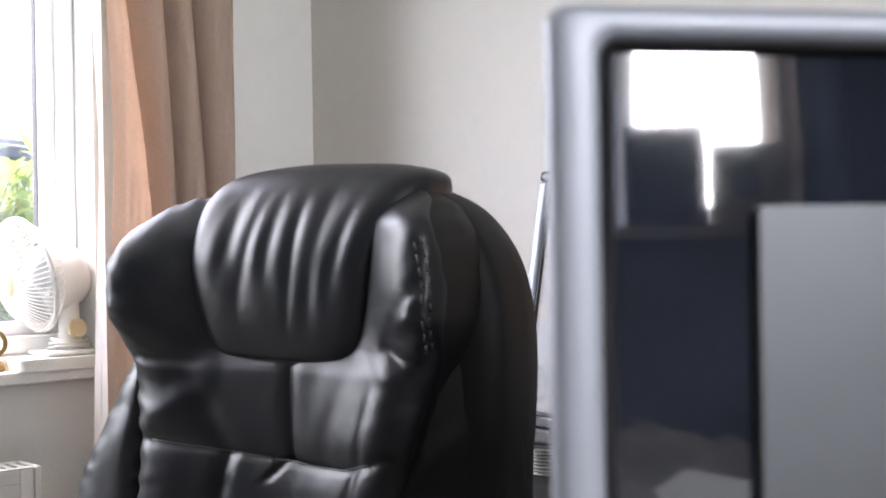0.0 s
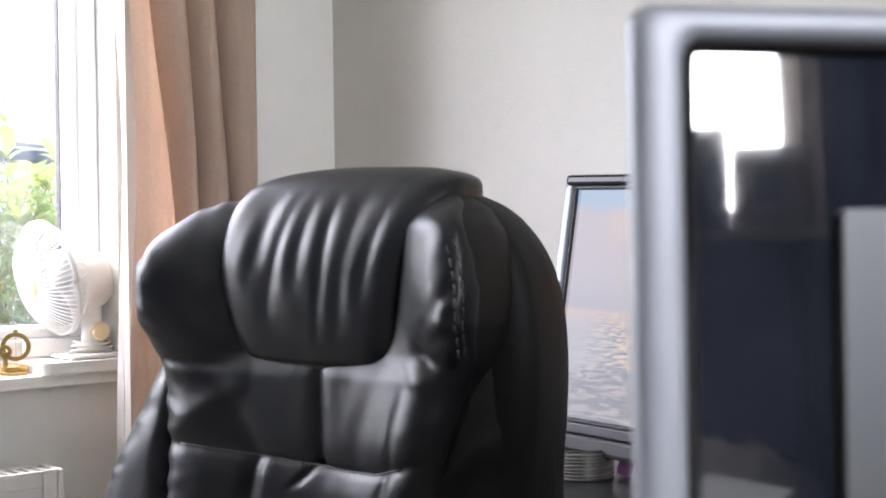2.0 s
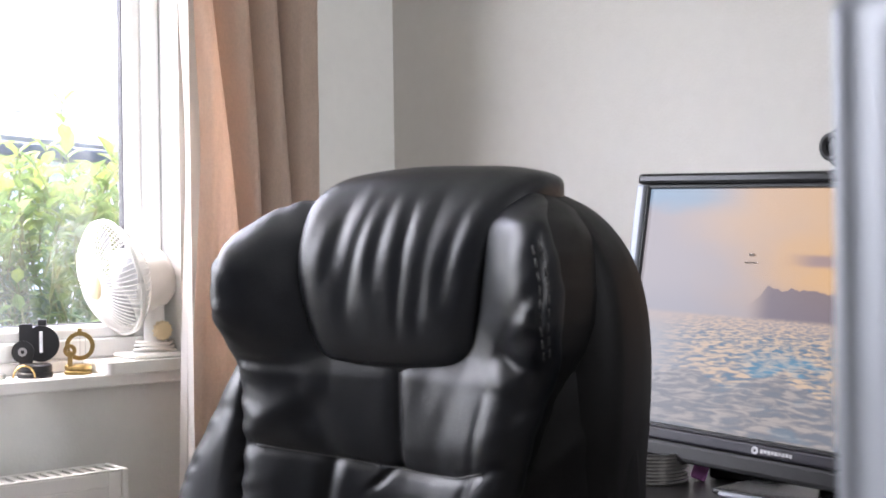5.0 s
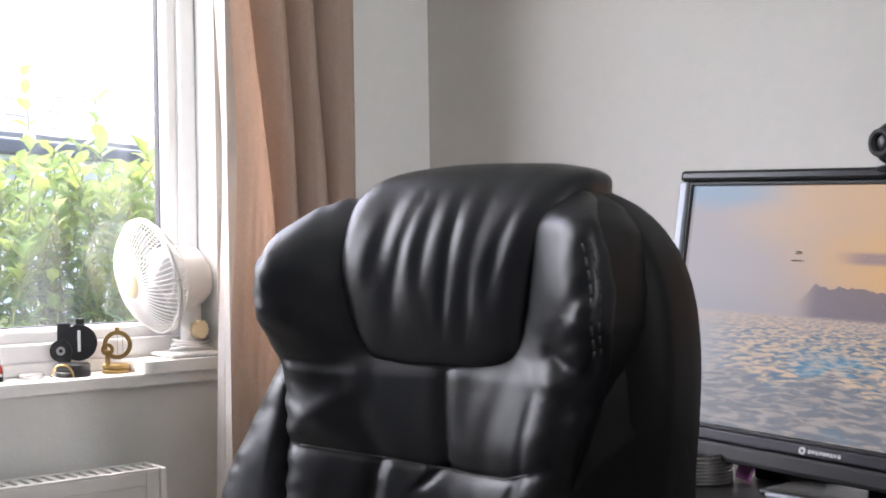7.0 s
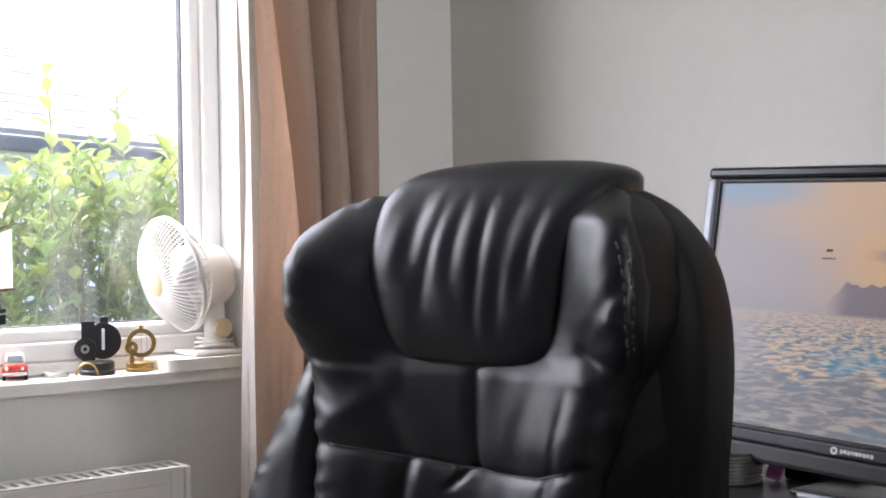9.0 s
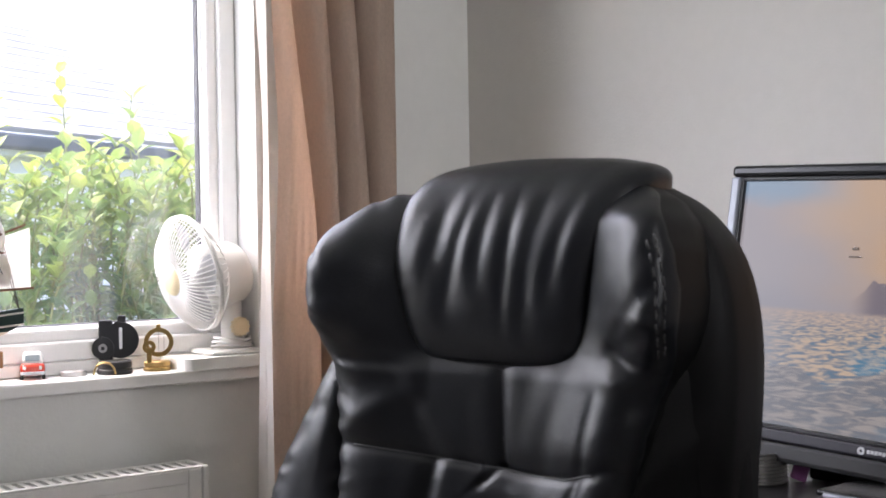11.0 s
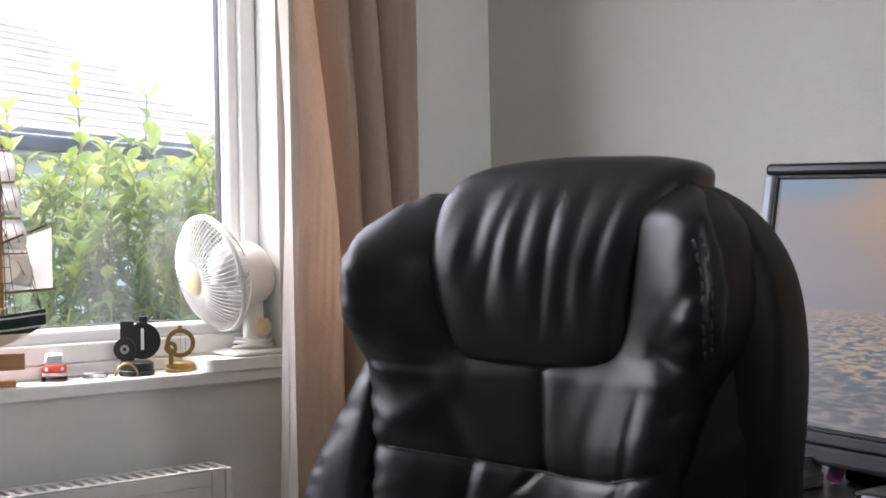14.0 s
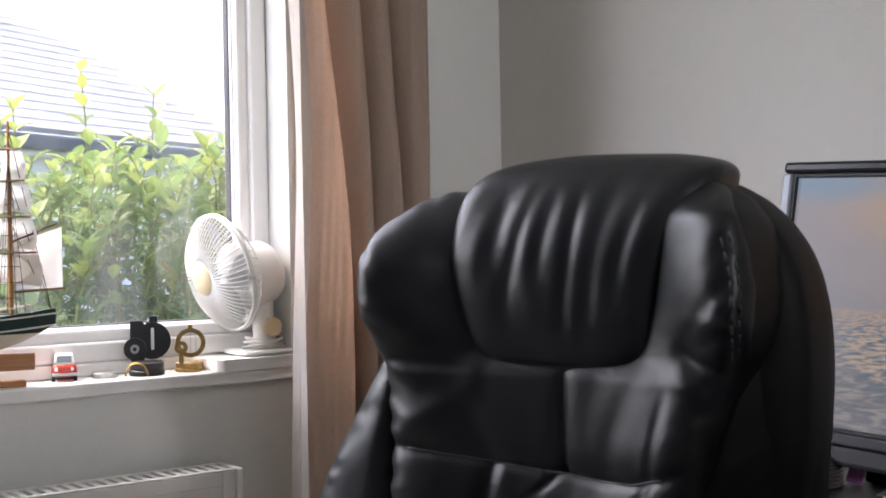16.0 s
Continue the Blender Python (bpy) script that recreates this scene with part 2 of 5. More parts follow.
def picture_material():
    """The lit desktop picture: a hazy sunset sky over islands and a rippled sea with rocks. Object x runs across, z up, in metres."""
    m = bpy.data.materials.new("lit_display_picture")
    m.use_nodes = True
    n, l = m.node_tree.nodes, m.node_tree.links

    def math_(op, a, b=0.0, c=None):
        k = n.new("ShaderNodeMath")
        k.operation = op
        for i, v in enumerate((a, b, c)):
            if v is None:
                continue
            if isinstance(v, (int, float)):
                k.inputs[i].default_value = v
            else:
                l.new(v, k.inputs[i])
        return k.outputs[0]

    def step(v, lo, hi):
        k = n.new("ShaderNodeMapRange")
        k.interpolation_type = "SMOOTHSTEP"
        k.inputs["From Min"].default_value, k.inputs["From Max"].default_value = lo, hi
        l.new(v, k.inputs["Value"])
        return k.outputs[0]

    def mix(f, a, b):
        k = n.new("ShaderNodeMix")
        k.data_type = "RGBA"
        if isinstance(f, float):
            k.inputs[0].default_value = f
        else:
            l.new(f, k.inputs[0])
        for i, v in ((6, a), (7, b)):
            if isinstance(v, tuple):
                k.inputs[i].default_value = (*v, 1)
            else:
                l.new(v, k.inputs[i])
        return k.outputs[2]

    co = n.new("ShaderNodeTexCoord")
    sep = n.new("ShaderNodeSeparateXYZ")
    l.new(co.outputs["Object"], sep.inputs[0])
    X = sep.outputs["X"]
    Z = math_("SUBTRACT", sep.outputs["Z"], 0.038)

    def noise_(scale, stretch, detail=5):
        mp = n.new("ShaderNodeMapping")
        mp.inputs["Scale"].default_value = stretch
        l.new(co.outputs["Object"], mp.inputs["Vector"])
        k = n.new("ShaderNodeTexNoise")
        k.inputs["Scale"].default_value, k.inputs["Detail"].default_value = scale, detail
        l.new(mp.outputs[0], k.inputs["Vector"])
        return k.outputs["Fac"]

    cloud = noise_(7, (1, 1, 1.6))
    # sky: grey blue haze at the far left, peach to the right, blue corners
    across = math_("ADD", X, math_("MULTIPLY", math_("SUBTRACT", cloud, 0.5), 0.22))
    sky_c = mix(step(across, -0.24, 0.06), (0.40, 0.38, 0.41), (0.68, 0.43, 0.22))
    sky_c = mix(step(Z, 0.02, -0.06), sky_c, mix(step(X, -0.2, 0.15), (0.34, 0.34, 0.39), (0.55, 0.40, 0.31)))
    warm = math_("MULTIPLY", step(Z, 0.02, 0.12), step(across, -0.30, -0.12))
    sky_c = mix(math_("MULTIPLY", warm, 0.6), sky_c, (0.63, 0.46, 0.33))
    corner = math_("MULTIPLY", step(math_("ADD", Z, math_("MULTIPLY", cloud, 0.08)), 0.135, 0.165), step(X, -0.09, -0.22))
    sky_c = mix(math_("MULTIPLY", corner, 0.7), sky_c, (0.24, 0.40, 0.56))
    corner2 = math_("MULTIPLY", step(math_("ADD", math_("MULTIPLY", X, 0.6), math_("ADD", Z, math_("MULTIPLY", cloud, 0.05))), 0.20, 0.25), 0.9)
    sky_c = mix(corner2, sky_c, (0.10, 0.25, 0.45))
    # a dark cloud bar
    bar = math_("MULTIPLY", step(math_("ABSOLUTE", math_("SUBTRACT", Z, math_("MULTIPLY_ADD", cloud, 0.02, 0.03))), 0.011, 0.004), step(X, -0.06, 0.0))
    sky_c = mix(math_("MULTIPLY", bar, 0.75), sky_c, (0.26, 0.21, 0.26))
    # islands on the horizon
    ridge = noise_(16, (1, 0, 0), 3)
    top = math_("MULTIPLY_ADD", ridge, 0.075, -0.055)
    hump = math_("MULTIPLY", step(X, -0.11, -0.065), step(X, 0.135, 0.08))
    isl = math_("MULTIPLY", math_("GREATER_THAN", math_("MULTIPLY_ADD", hump, 0.018, top), Z), hump)
    sky_c = mix(math_("MULTIPLY", isl, 0.85), sky_c, (0.17, 0.155, 0.20))
    # sea
    # ripples widen towards the viewer of the picture
    depth = math_("MAXIMUM", math_("SUBTRACT", -0.012, Z), 0.012)
    comb = n.new("ShaderNodeCombineXYZ")
    l.new(math_("MULTIPLY", math_("DIVIDE", X, depth), 4.2), comb.inputs[0])
    l.new(math_("MULTIPLY", math_("LOGARITHM", depth, 2.718), 21.0), comb.inputs[2])
    rip = n.new("ShaderNodeTexNoise")
    rip.inputs["Scale"].default_value, rip.inputs["Detail"].default_value, rip.inputs["Distortion"].default_value = 1.0, 5, 0.6
    l.new(comb.outputs[0], rip.inputs["Vector"])
    wav = rip.outputs["Fac"]
    wav2 = noise_(9, (1, 1, 3), 4)
    sea = mix(step(wav, 0.36, 0.64), (0.13, 0.20, 0.28), (0.62, 0.48, 0.36))
    sea = mix(step(X, -0.15, -0.29), sea, (0.37, 0.38, 0.42))
    blue = math_("MULTIPLY", step(Z, -0.06, -0.13), math_("MULTIPLY", step(wav2, 0.50, 0.62), step(X, -0.2, 0.05)))
    sea = mix(math_("MULTIPLY", blue, 0.8), sea, (0.04, 0.33, 0.55))
    rockn = noise_(10, (1, 1, 1.5), 6)
    rock = step(math_("SUBTRACT", math_("MULTIPLY_ADD", rockn, 0.16, -0.215), Z), 0.0, 0.006)
    sea = mix(math_("MULTIPLY", rock, 0.8), sea, mix(step(wav, 0.45, 0.62), (0.21, 0.22, 0.25), (0.34, 0.34, 0.36)))
    sea = mix(step(Z, -0.075, -0.042), sea, mix(0.45, sea, (0.55, 0.42, 0.36)))
    img = mix(step(Z, -0.046, -0.038), sea, sky_c)
    em = n.new("ShaderNodeEmission")
    em.inputs["Strength"].default_value = SCREEN
    l.new(img, em.inputs["Color"])
    gl = n.new("ShaderNodeBsdfGlossy")
    gl.inputs["Roughness"].default_value = 0.25
    gl.inputs["Color"].default_value = (0.010, 0.010, 0.010, 1)
    ad = n.new("ShaderNodeAddShader")
    l.new(em.outputs[0], ad.inputs[0])
    l.new(gl.outputs[0], ad.inputs[1])
    l.new(ad.outputs[0], n["Material Output"].inputs["Surface"])
    return m


SCREEN = 0.086
M_PICTURE = picture_material()


# ---- builders ----
def part(name, bm, material, parent=None, label="", m=None, smooth=False):
    """Links a bmesh as one mesh object, under a thing where one is given."""
    me = bpy.data.meshes.new(name)
    bm.to_mesh(me)
    bm.free()
    if smooth:
        for p in me.polygons:
            p.use_smooth = True
    for one in material if isinstance(material, tuple) else (material,):
        me.materials.append(one)
    ob = new(name, me)
    if parent is not None:
        ob.parent = parent
    if m is not None:
        ob.matrix_basis = m
    return tagged(ob, label)


def thing(name, m, label, category, group="", kind=""):
    ob = new(name)
    ob.empty_display_size = 0.02
    ob.matrix_basis = m
    return tagged(ob, label, category, group, kind)


def box(bm, lo, hi, bevel=0.0, seg=2, m=None):
    c = [(a + b) / 2 for a, b in zip(lo, hi)]
    s = [b - a for a, b in zip(lo, hi)]
    r = bmesh.ops.create_cube(bm, size=1, matrix=Matrix.Translation(c) @ Matrix.Diagonal((*s, 1)))
    vs = r["verts"]
    if bevel:
        es = list({e for v in vs for e in v.link_edges})
        o = bmesh.ops.bevel(bm, geom=es, offset=bevel, segments=seg, affect="EDGES", profile=0.5)
        vs = list({v for f in o["faces"] for v in f.verts} | {v for v in vs if v.is_valid})
    if m is not None:
        bmesh.ops.transform(bm, matrix=m, verts=vs)
    return bm


def boxes(*items, bevel=0.0):
    bm = bmesh.new()
    for lo, hi in items:
        box(bm, lo, hi, bevel)
    return bm


def lathe(bm, profile, seg=32, m=None):
    """Turns (radius, height) pairs round z."""
    rings = []
    for r, z in profile:
        if r < 1e-6:
            rings.append([bm.verts.new((0, 0, z))])
        else:
            rings.append([bm.verts.new((r * math.cos(2 * math.pi * i / seg), r * math.sin(2 * math.pi * i / seg), z)) for i in range(seg)])
    for a, b in zip(rings, rings[1:]):
        for i in range(seg):
            j = (i + 1) % seg
            q = [a[i % len(a)], a[j % len(a)], b[j % len(b)], b[i % len(b)]]
            q = [v for k, v in enumerate(q) if v not in q[:k]]
            if len(q) > 2:
                bm.faces.new(q)
    if m is not None:
        bmesh.ops.transform(bm, matrix=m, verts=[v for r in rings for v in r])
    return bm


def tube(bm, pts, r, seg=6, closed=False, taper=1.0):
    """A round bar along points."""
    pts = [Vector(p) for p in pts]
    n = len(pts)
    rings = []
    for i, p in enumerate(pts):
        a = pts[(i - 1) % n] if closed or i else pts[0]
        b = pts[(i + 1) % n] if closed or i < n - 1 else pts[-1]
        t = (b - a).normalized()
        side = t.cross(Vector((0, 0, 1)))
        if side.length < 0.05:
            side = t.cross(Vector((1, 0, 0)))
        side.normalize()
        up = side.cross(t)
        rr = r * (1 + (taper - 1) * i / max(1, n - 1))
        rings.append([bm.verts.new(p + side * (rr * math.cos(2 * math.pi * k / seg)) + up * (rr * math.sin(2 * math.pi * k / seg))) for k in range(seg)])
    for i in range(n if closed else n - 1):
        a, b = rings[i], rings[(i + 1) % n]
        for k in range(seg):
            bm.faces.new((a[k], a[(k + 1) % seg], b[(k + 1) % seg], b[k]))
    if not closed:
        bm.faces.new(rings[0][::-1])
        bm.faces.new(rings[-1])
    return bm


def plate(bm, outline, y0, y1):
    """A flat plate with a given outline in x, z, between two depths."""
    a = [bm.verts.new((x, y0, z)) for x, z in outline]
    b = [bm.verts.new((x, y1, z)) for x, z in outline]
    n = len(a)
    bm.faces.new(a)
    bm.faces.new(b[::-1])
    for i in range(n):
        bm.faces.new((a[i], b[i], b[(i + 1) % n], a[(i + 1) % n]))
    bmesh.ops.recalc_face_normals(bm, faces=bm.faces)
    return bm


def ring_plate(bm, x, z, r0, r1, y0, y1, seg=40):
    """A flat ring standing upright, its axis along y."""
    return lathe(bm, [(r0, y0), (r1, y0), (r1, y1), (r0, y1), (r0, y0)], seg, pose(x, 0, z, -90))


# ---- the room ----
N, E, S, W, H = 2.315, 1.693, -2.62, -1.70, 2.42
WX0, WX1, WZ0, WZ1 = -0.68, 1.155, 0.848, 2.12
part("floor", boxes(((W - 0.2, S - 0.2, -0.10), (E + 0.2, N + 0.15, 0.0))), M_CARPET)
bpy.data.objects["floor"]["kind"] = "structure"
tagged(bpy.data.objects["floor"], "grey-brown carpeted floor of a small study", "floor")
tagged(part("ceiling", boxes(((W - 0.2, S - 0.2, H), (E + 0.2, N + 0.15, H + 0.1))), M_CEIL), "plain white painted ceiling", "ceiling", kind="structure")
tagged(part("wall_north", boxes(((W, N, 0), (WX0, N + 0.15, H)), ((WX1, N, 0), (E + 0.2, N + 0.15, H)), ((WX0, N, 0), (WX1, N + 0.15, WZ0 - 0.026)), ((WX0, N, WZ1), (WX1, N + 0.15, H))), M_WALLW),
       "off-white painted wall round the window", "wall", kind="structure")
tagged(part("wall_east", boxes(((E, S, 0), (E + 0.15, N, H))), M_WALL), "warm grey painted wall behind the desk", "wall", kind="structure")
# out of view; its dark tone only shapes what the chair reflects
tagged(part("wall_west", boxes(((W - 0.15, S, 0), (W, N + 0.15, H))), M_WESTWALL), "unseen wall, darkened to keep reflections in the chair dark", "wall", kind="structure")
SX0, SX1, SZ0, SZ1 = -0.24, 0.18, 1.11, 2.12
tagged(part("wall_south", boxes(((W, S - 0.15, 0), (SX0, S, H)), ((SX1, S - 0.15, 0), (E + 0.15, S, H)), ((SX0, S - 0.15, 0), (SX1, S, SZ0)), ((SX0, S - 0.15, SZ1), (SX1, S, H))), M_DARKWALL),
       "slate blue painted wall with a window", "wall", kind="structure")

# side window: outer frame, sash with its gasket, pane
win = thing("window_1", pose(0, 0, 0), "white plastic window with a single large pane", "window", kind="structure")
FY, WF = 2.395, 0.873


def frame_bars(x0, x1, z0, z1, w, y0, y1, bevel):
    return boxes(((x0, y0, z0), (x0 + w, y1, z1)), ((x1 - w, y0, z0), (x1, y1, z1)), ((x0 + w, y0, z0), (x1 - w, y1, z0 + w)), ((x0 + w, y0, z1 - w), (x1 - w, y1, z1)), bevel=bevel)


part("window_frame", frame_bars(WX0, WX1, WF, WZ1, 0.036, FY, FY + 0.07, 0.004), M_UPVC, win)
part("sash", frame_bars(WX0 + 0.034, WX1 - 0.034, WF + 0.034, WZ1 - 0.034, 0.026, FY + 0.012, FY + 0.066, 0.006), M_UPVC, win)
part("bead", frame_bars(WX0 + 0.058, WX1 - 0.052, WF + 0.052, WZ1 - 0.052, 0.012, FY + 0.028, FY + 0.062, 0.003), M_UPVC, win)
part("gasket", frame_bars(WX0 + 0.068, WX1 - 0.0625, WF + 0.063, WZ1 - 0.062, 0.0032, FY + 0.036, FY + 0.056, 0), M_GASKET, win)
pane = part("pane", boxes(((WX0 + 0.07, FY + 0.044, WF + 0.066), (WX1 - 0.066, FY + 0.048, WZ1 - 0.066))), M_PANE, win)
pane.visible_shadow = False
bm = bmesh.new()
box(bm, (WX0 - 0.05, 2.290, 0.8235), (WX1 + 0.035, FY + 0.07, 0.848), 0.004, 3)
tagged(part("window_sill", bm, M_SILL), "white painted wooden window sill board", "window sill", kind="structure")
bm = bmesh.new()
box(bm, (WX0 + 0.001, FY - 0.004, 0.8485), (WX1 - 0.001, FY + 0.07, 0.8725), 0.004, 3)
tagged(part("trim", bm, M_SILL), "white painted bead where sill meets frame", "trim", kind="structure")

# window behind, mirrored in the dark screen
win2 = thing("window_2", pose(0, 0, 0), "white framed window with a shelf-like sill", "window", kind="structure")
part("window_frame", frame_bars(SX0, SX1, SZ0, SZ1, 0.05, S - 0.10, S - 0.04, 0.004), M_UPVC, win2)
part("window_sill", boxes(((SX0 - 0.3, S, SZ0 - 0.03), (SX1 + 0.3, S + 0.16, SZ0)), bevel=0.004), M_FRAMEG, win2)

# ---- outdoors ----
tagged(part("ground", boxes(((-60, N + 0.151, -0.45), (80, 90, -0.35))), M_GRASS), "lawn outside the window", "ground", kind="structure")


# ---- curtain ----
def smooth01(a, b, v):
    t = min(1.0, max(0.0, (v - a) / (b - a)))
    return t * t * (3 - 2 * t)


def cloth(x0, x1, z0, z1, y, grooves, amp, lean, thick=0.0, nx=200, nz=70, seed=0, back=None, slant=0.0):
    """A hanging cloth: rounded pleats between sharp grooves; each groove is (place at the top, place at the bottom, depth)."""
    bm = bmesh.new()
    rows = []
    for j in range(nz + 1):
        v = j / nz
        z = z1 + (z0 - z1) * v
        g = [(a + (b - a) * smooth01(0.22, 0.66, v) + 0.006 * math.sin(4 * v + 7 * a), d) for a, b, d in grooves]
        row = []
        for i in range(nx + 1):
            s = i / nx
            d = 0.0
            for (ga, da), (gb, db) in zip(g, g[1:]):
                if ga <= s <= gb:
                    u = (s - ga) / (gb - ga)
                    base = da + (db - da) * u
                    d = 1 - base * (1 - max(0.0, 1 - (2 * u - 1) ** 2) ** 0.40)
            d += 0.10 * noise.noise((s * 6 + seed, v * 3.0, 0.3)) + 0.03 * noise.noise((s * 25 + seed, v * 9.0, 1.3))
            yy = y - amp * d + slant * (1 - s)
            if back is not None:
                yy += (back - yy) * smooth01(0.955, 1.0, s)
            row.append(bm.verts.new((x0 + (x1 - x0) * s + lean(v) * (1 - s), yy, z)))
        rows.append(row)
    for a, b in zip(rows, rows[1:]):
        for i in range(nx):
            bm.faces.new((a[i], a[i + 1], b[i + 1], b[i]))
    if thick:
        bmesh.ops.solidify(bm, geom=bm.faces[:], thickness=thick)
    return bm


def lean_edge(v):
    return 0.018 * math.exp(-((v - 0.45) / 0.13) ** 2) + 0.004 - 0.012 * smooth01(0.6, 0.9, v)


curtain = thing("curtain", pose(0, 0, 0), "heavy beige curtain hanging in deep folds beside the window", "curtain")
part("drape", cloth(1.113, 1.411, 0.04, 2.26, 2.282, [(-0.05, -0.05, 0.7), (0.15, 0.45, 1.0), (0.47, 0.56, 1.0), (0.68, 0.84, 0.9), (1.06, 1.06, 0.7)], 0.105, lean_edge, 0.003, back=N - 0.006), M_CURTAIN, curtain, smooth=True)
part("lining", cloth(1.102, 1.112, 0.045, 2.26, 2.200, [(-0.1, -0.1, 0.4), (0.45, 0.6, 0.5), (1.1, 1.1, 0.4)], 0.012, lean_edge, 0.002, 40, 70, 5, slant=0.042), M_LINING, curtain, "white curtain lining turned out at the edge", smooth=True)
bm = bmesh.new()
tube(bm, [(-1.3, 2.235, 2.28), (1.55, 2.235, 2.28)], 0.012, 12)
tagged(part("curtain_rod", bm, M_STEEL), "thin metal curtain rod above the window", "curtain rod")

# ---- radiator ----
rad = thing("radiator", pose(0, 0, 0), "white enamelled panel radiator with a slotted top grille under the window", "radiator")
RX0, RX1, RY0, RY1, RZ = -0.45, 0.985, 2.205, 2.285, 0.683
part("front_panel", boxes(((RX0 + 0.01, RY0 + 0.002, 0.12), (RX1 - 0.03, RY0 + 0.012, RZ - 0.028)), bevel=0.004), M_RAD, rad)
part("front_frame", frame_bars(RX0, RX1 - 0.014, 0.09, RZ - 0.004, 0.026, RY0, RY0 + 0.008, 0.002), M_RAD, rad)
part("back_panel", boxes(((RX0, RY1 - 0.01, 0.09), (RX1 - 0.012, RY1, RZ - 0.01)), bevel=0.002), M_RAD, rad)
# solid block between the panels, coloured dark for the shade under the grille
part("gap_block", boxes(((RX0 + 0.01, RY0 + 0.014, 0.10), (RX1 - 0.02, RY1 - 0.011, RZ - 0.03))), M_DARKGAP, rad)
part("side_cover", boxes(((RX1 - 0.012, RY0 - 0.002, 0.09), (RX1, RY1 + 0.002, RZ)), bevel=0.003), M_RAD, rad)
part("side_cover", boxes(((RX0 - 0.012, RY0 - 0.002, 0.09), (RX0 - 0.001, RY1 + 0.002, RZ)), bevel=0.003), M_RAD, rad)
part("top_rail", boxes(((RX0, RY0, RZ - 0.004), (RX1 - 0.013, RY0 + 0.012, RZ)), bevel=0.0015), M_RAD, rad)
part("top_rail", boxes(((RX0, RY1 - 0.012, RZ - 0.004), (RX1 - 0.013, RY1, RZ)), bevel=0.0015), M_RAD, rad)
slat = part("slat", boxes(((-0.0055, RY0 + 0.0125, RZ - 0.010), (0.0055, RY1 - 0.0125, RZ - 0.001))), M_RAD, rad, m=pose(RX0 + 0.02, 0, 0))
k = 1
while RX0 + 0.02 + k * 0.021 < RX1 - 0.02:
    o = slat.copy()
    scene.collection.objects.link(o)
    o.matrix_basis = pose(RX0 + 0.02 + k * 0.021, 0, 0)
    k += 1
part("bracket", boxes(((0.2, RY1 + 0.0005, 0.3), (0.24, N, 0.6))), M_RAD, rad)

# ---- office chair ----
chair = thing("office_chair", pose(0.795, 1.164, 0, 0, 0, -74), "black leather executive swivel chair with padded headrest and wings", "chair")


def closed_spline(pts, n):
    """A smooth closed outline through control points, n samples by even steps of length."""
    k = len(pts)
    fine = []
    for i in range(k):
        p0, p1, p2, p3 = (Vector(pts[(i + j - 1) % k]) for j in range(4))
        for q in range(24):
            t = q / 24
            fine.append(0.5 * (2 * p1 + (p2 - p0) * t + (2 * p0 - 5 * p1 + 4 * p2 - p3) * t * t + (3 * p1 - p0 - 3 * p2 + p3) * t ** 3))
    lens = [0.0]
    for a, b in zip(fine, fine[1:] + fine[:1]):
        lens.append(lens[-1] + (b - a).length)
    out, j = [], 0
    for i in range(n):
        d = lens[-1] * i / n
        while lens[j + 1] < d:
            j += 1
        f = (d - lens[j]) / max(1e-9, lens[j + 1] - lens[j])
        out.append(fine[j].lerp(fine[(j + 1) % len(fine)], f))
    return out


def pillow(outline, d0, bulge, back, relief=None, power=3.0, rings=44, seg=200, round_=0.5, cup=None, uneven=0.0):
    """A stuffed leather pad: a smooth outline in x, z, swelling towards -y from depth d0, closed behind at depth d0 + back; cup bends it forward."""
    o = closed_spline(outline, seg)
    c = sum(o, Vector((0, 0))) / seg
    if uneven:
        o = [q + (q - c).normalized() * uneven * (noise.noise((q.x * 60, q.y * 60, 0.0)) + 0.6 * math.sin(q.y * 190)) * (1.0 if q.x < 0 else 0.35) for q in o]
    bm = bmesh.new()
    prev = None

    def vert(p, r):
        h = bulge * max(0.0, 1 - r ** power) ** round_
        if relief:
            h += relief(p.x, p.y, r) * (1 - r ** 8)
        if cup:
            h += cup(p.x, p.y)
        return bm.verts.new((p.x, d0 - h, p.y))

    first = vert(c, 0.0)
    for i in range(1, rings + 1):
        r = 1 - (1 - i / rings) ** 1.7
        ring = [vert(c + (q - c) * r, r) for q in o]
        for j in range(seg):
            k2 = (j + 1) % seg
            if prev is None:
                bm.faces.new((first, ring[j], ring[k2]))
            else:
                bm.faces.new((prev[j], ring[j], ring[k2], prev[k2]))
        prev = ring
    for f, g in ((1.0, 0.15), (0.995, 0.45), (0.98, 0.75), (0.93, 1.0)):
        ring = []
        for q in o:
            p = c + (q - c) * f
            ring.append(bm.verts.new((p.x, d0 + back * g - (cup(p.x, p.y) * (1 - g) if cup else 0), p.y)))
        for j in range(seg):
            k2 = (j + 1) % seg
            bm.faces.new((prev[j], ring[j], ring[k2], prev[k2])).material_index = 1
        prev = ring
    bm.faces.new(prev[::-1]).material_index = 1
    bmesh.ops.recalc_face_normals(bm, faces=bm.faces)
    return bm


def gauss(v, c, w):
    return math.exp(-(((v - c) / w) ** 2))


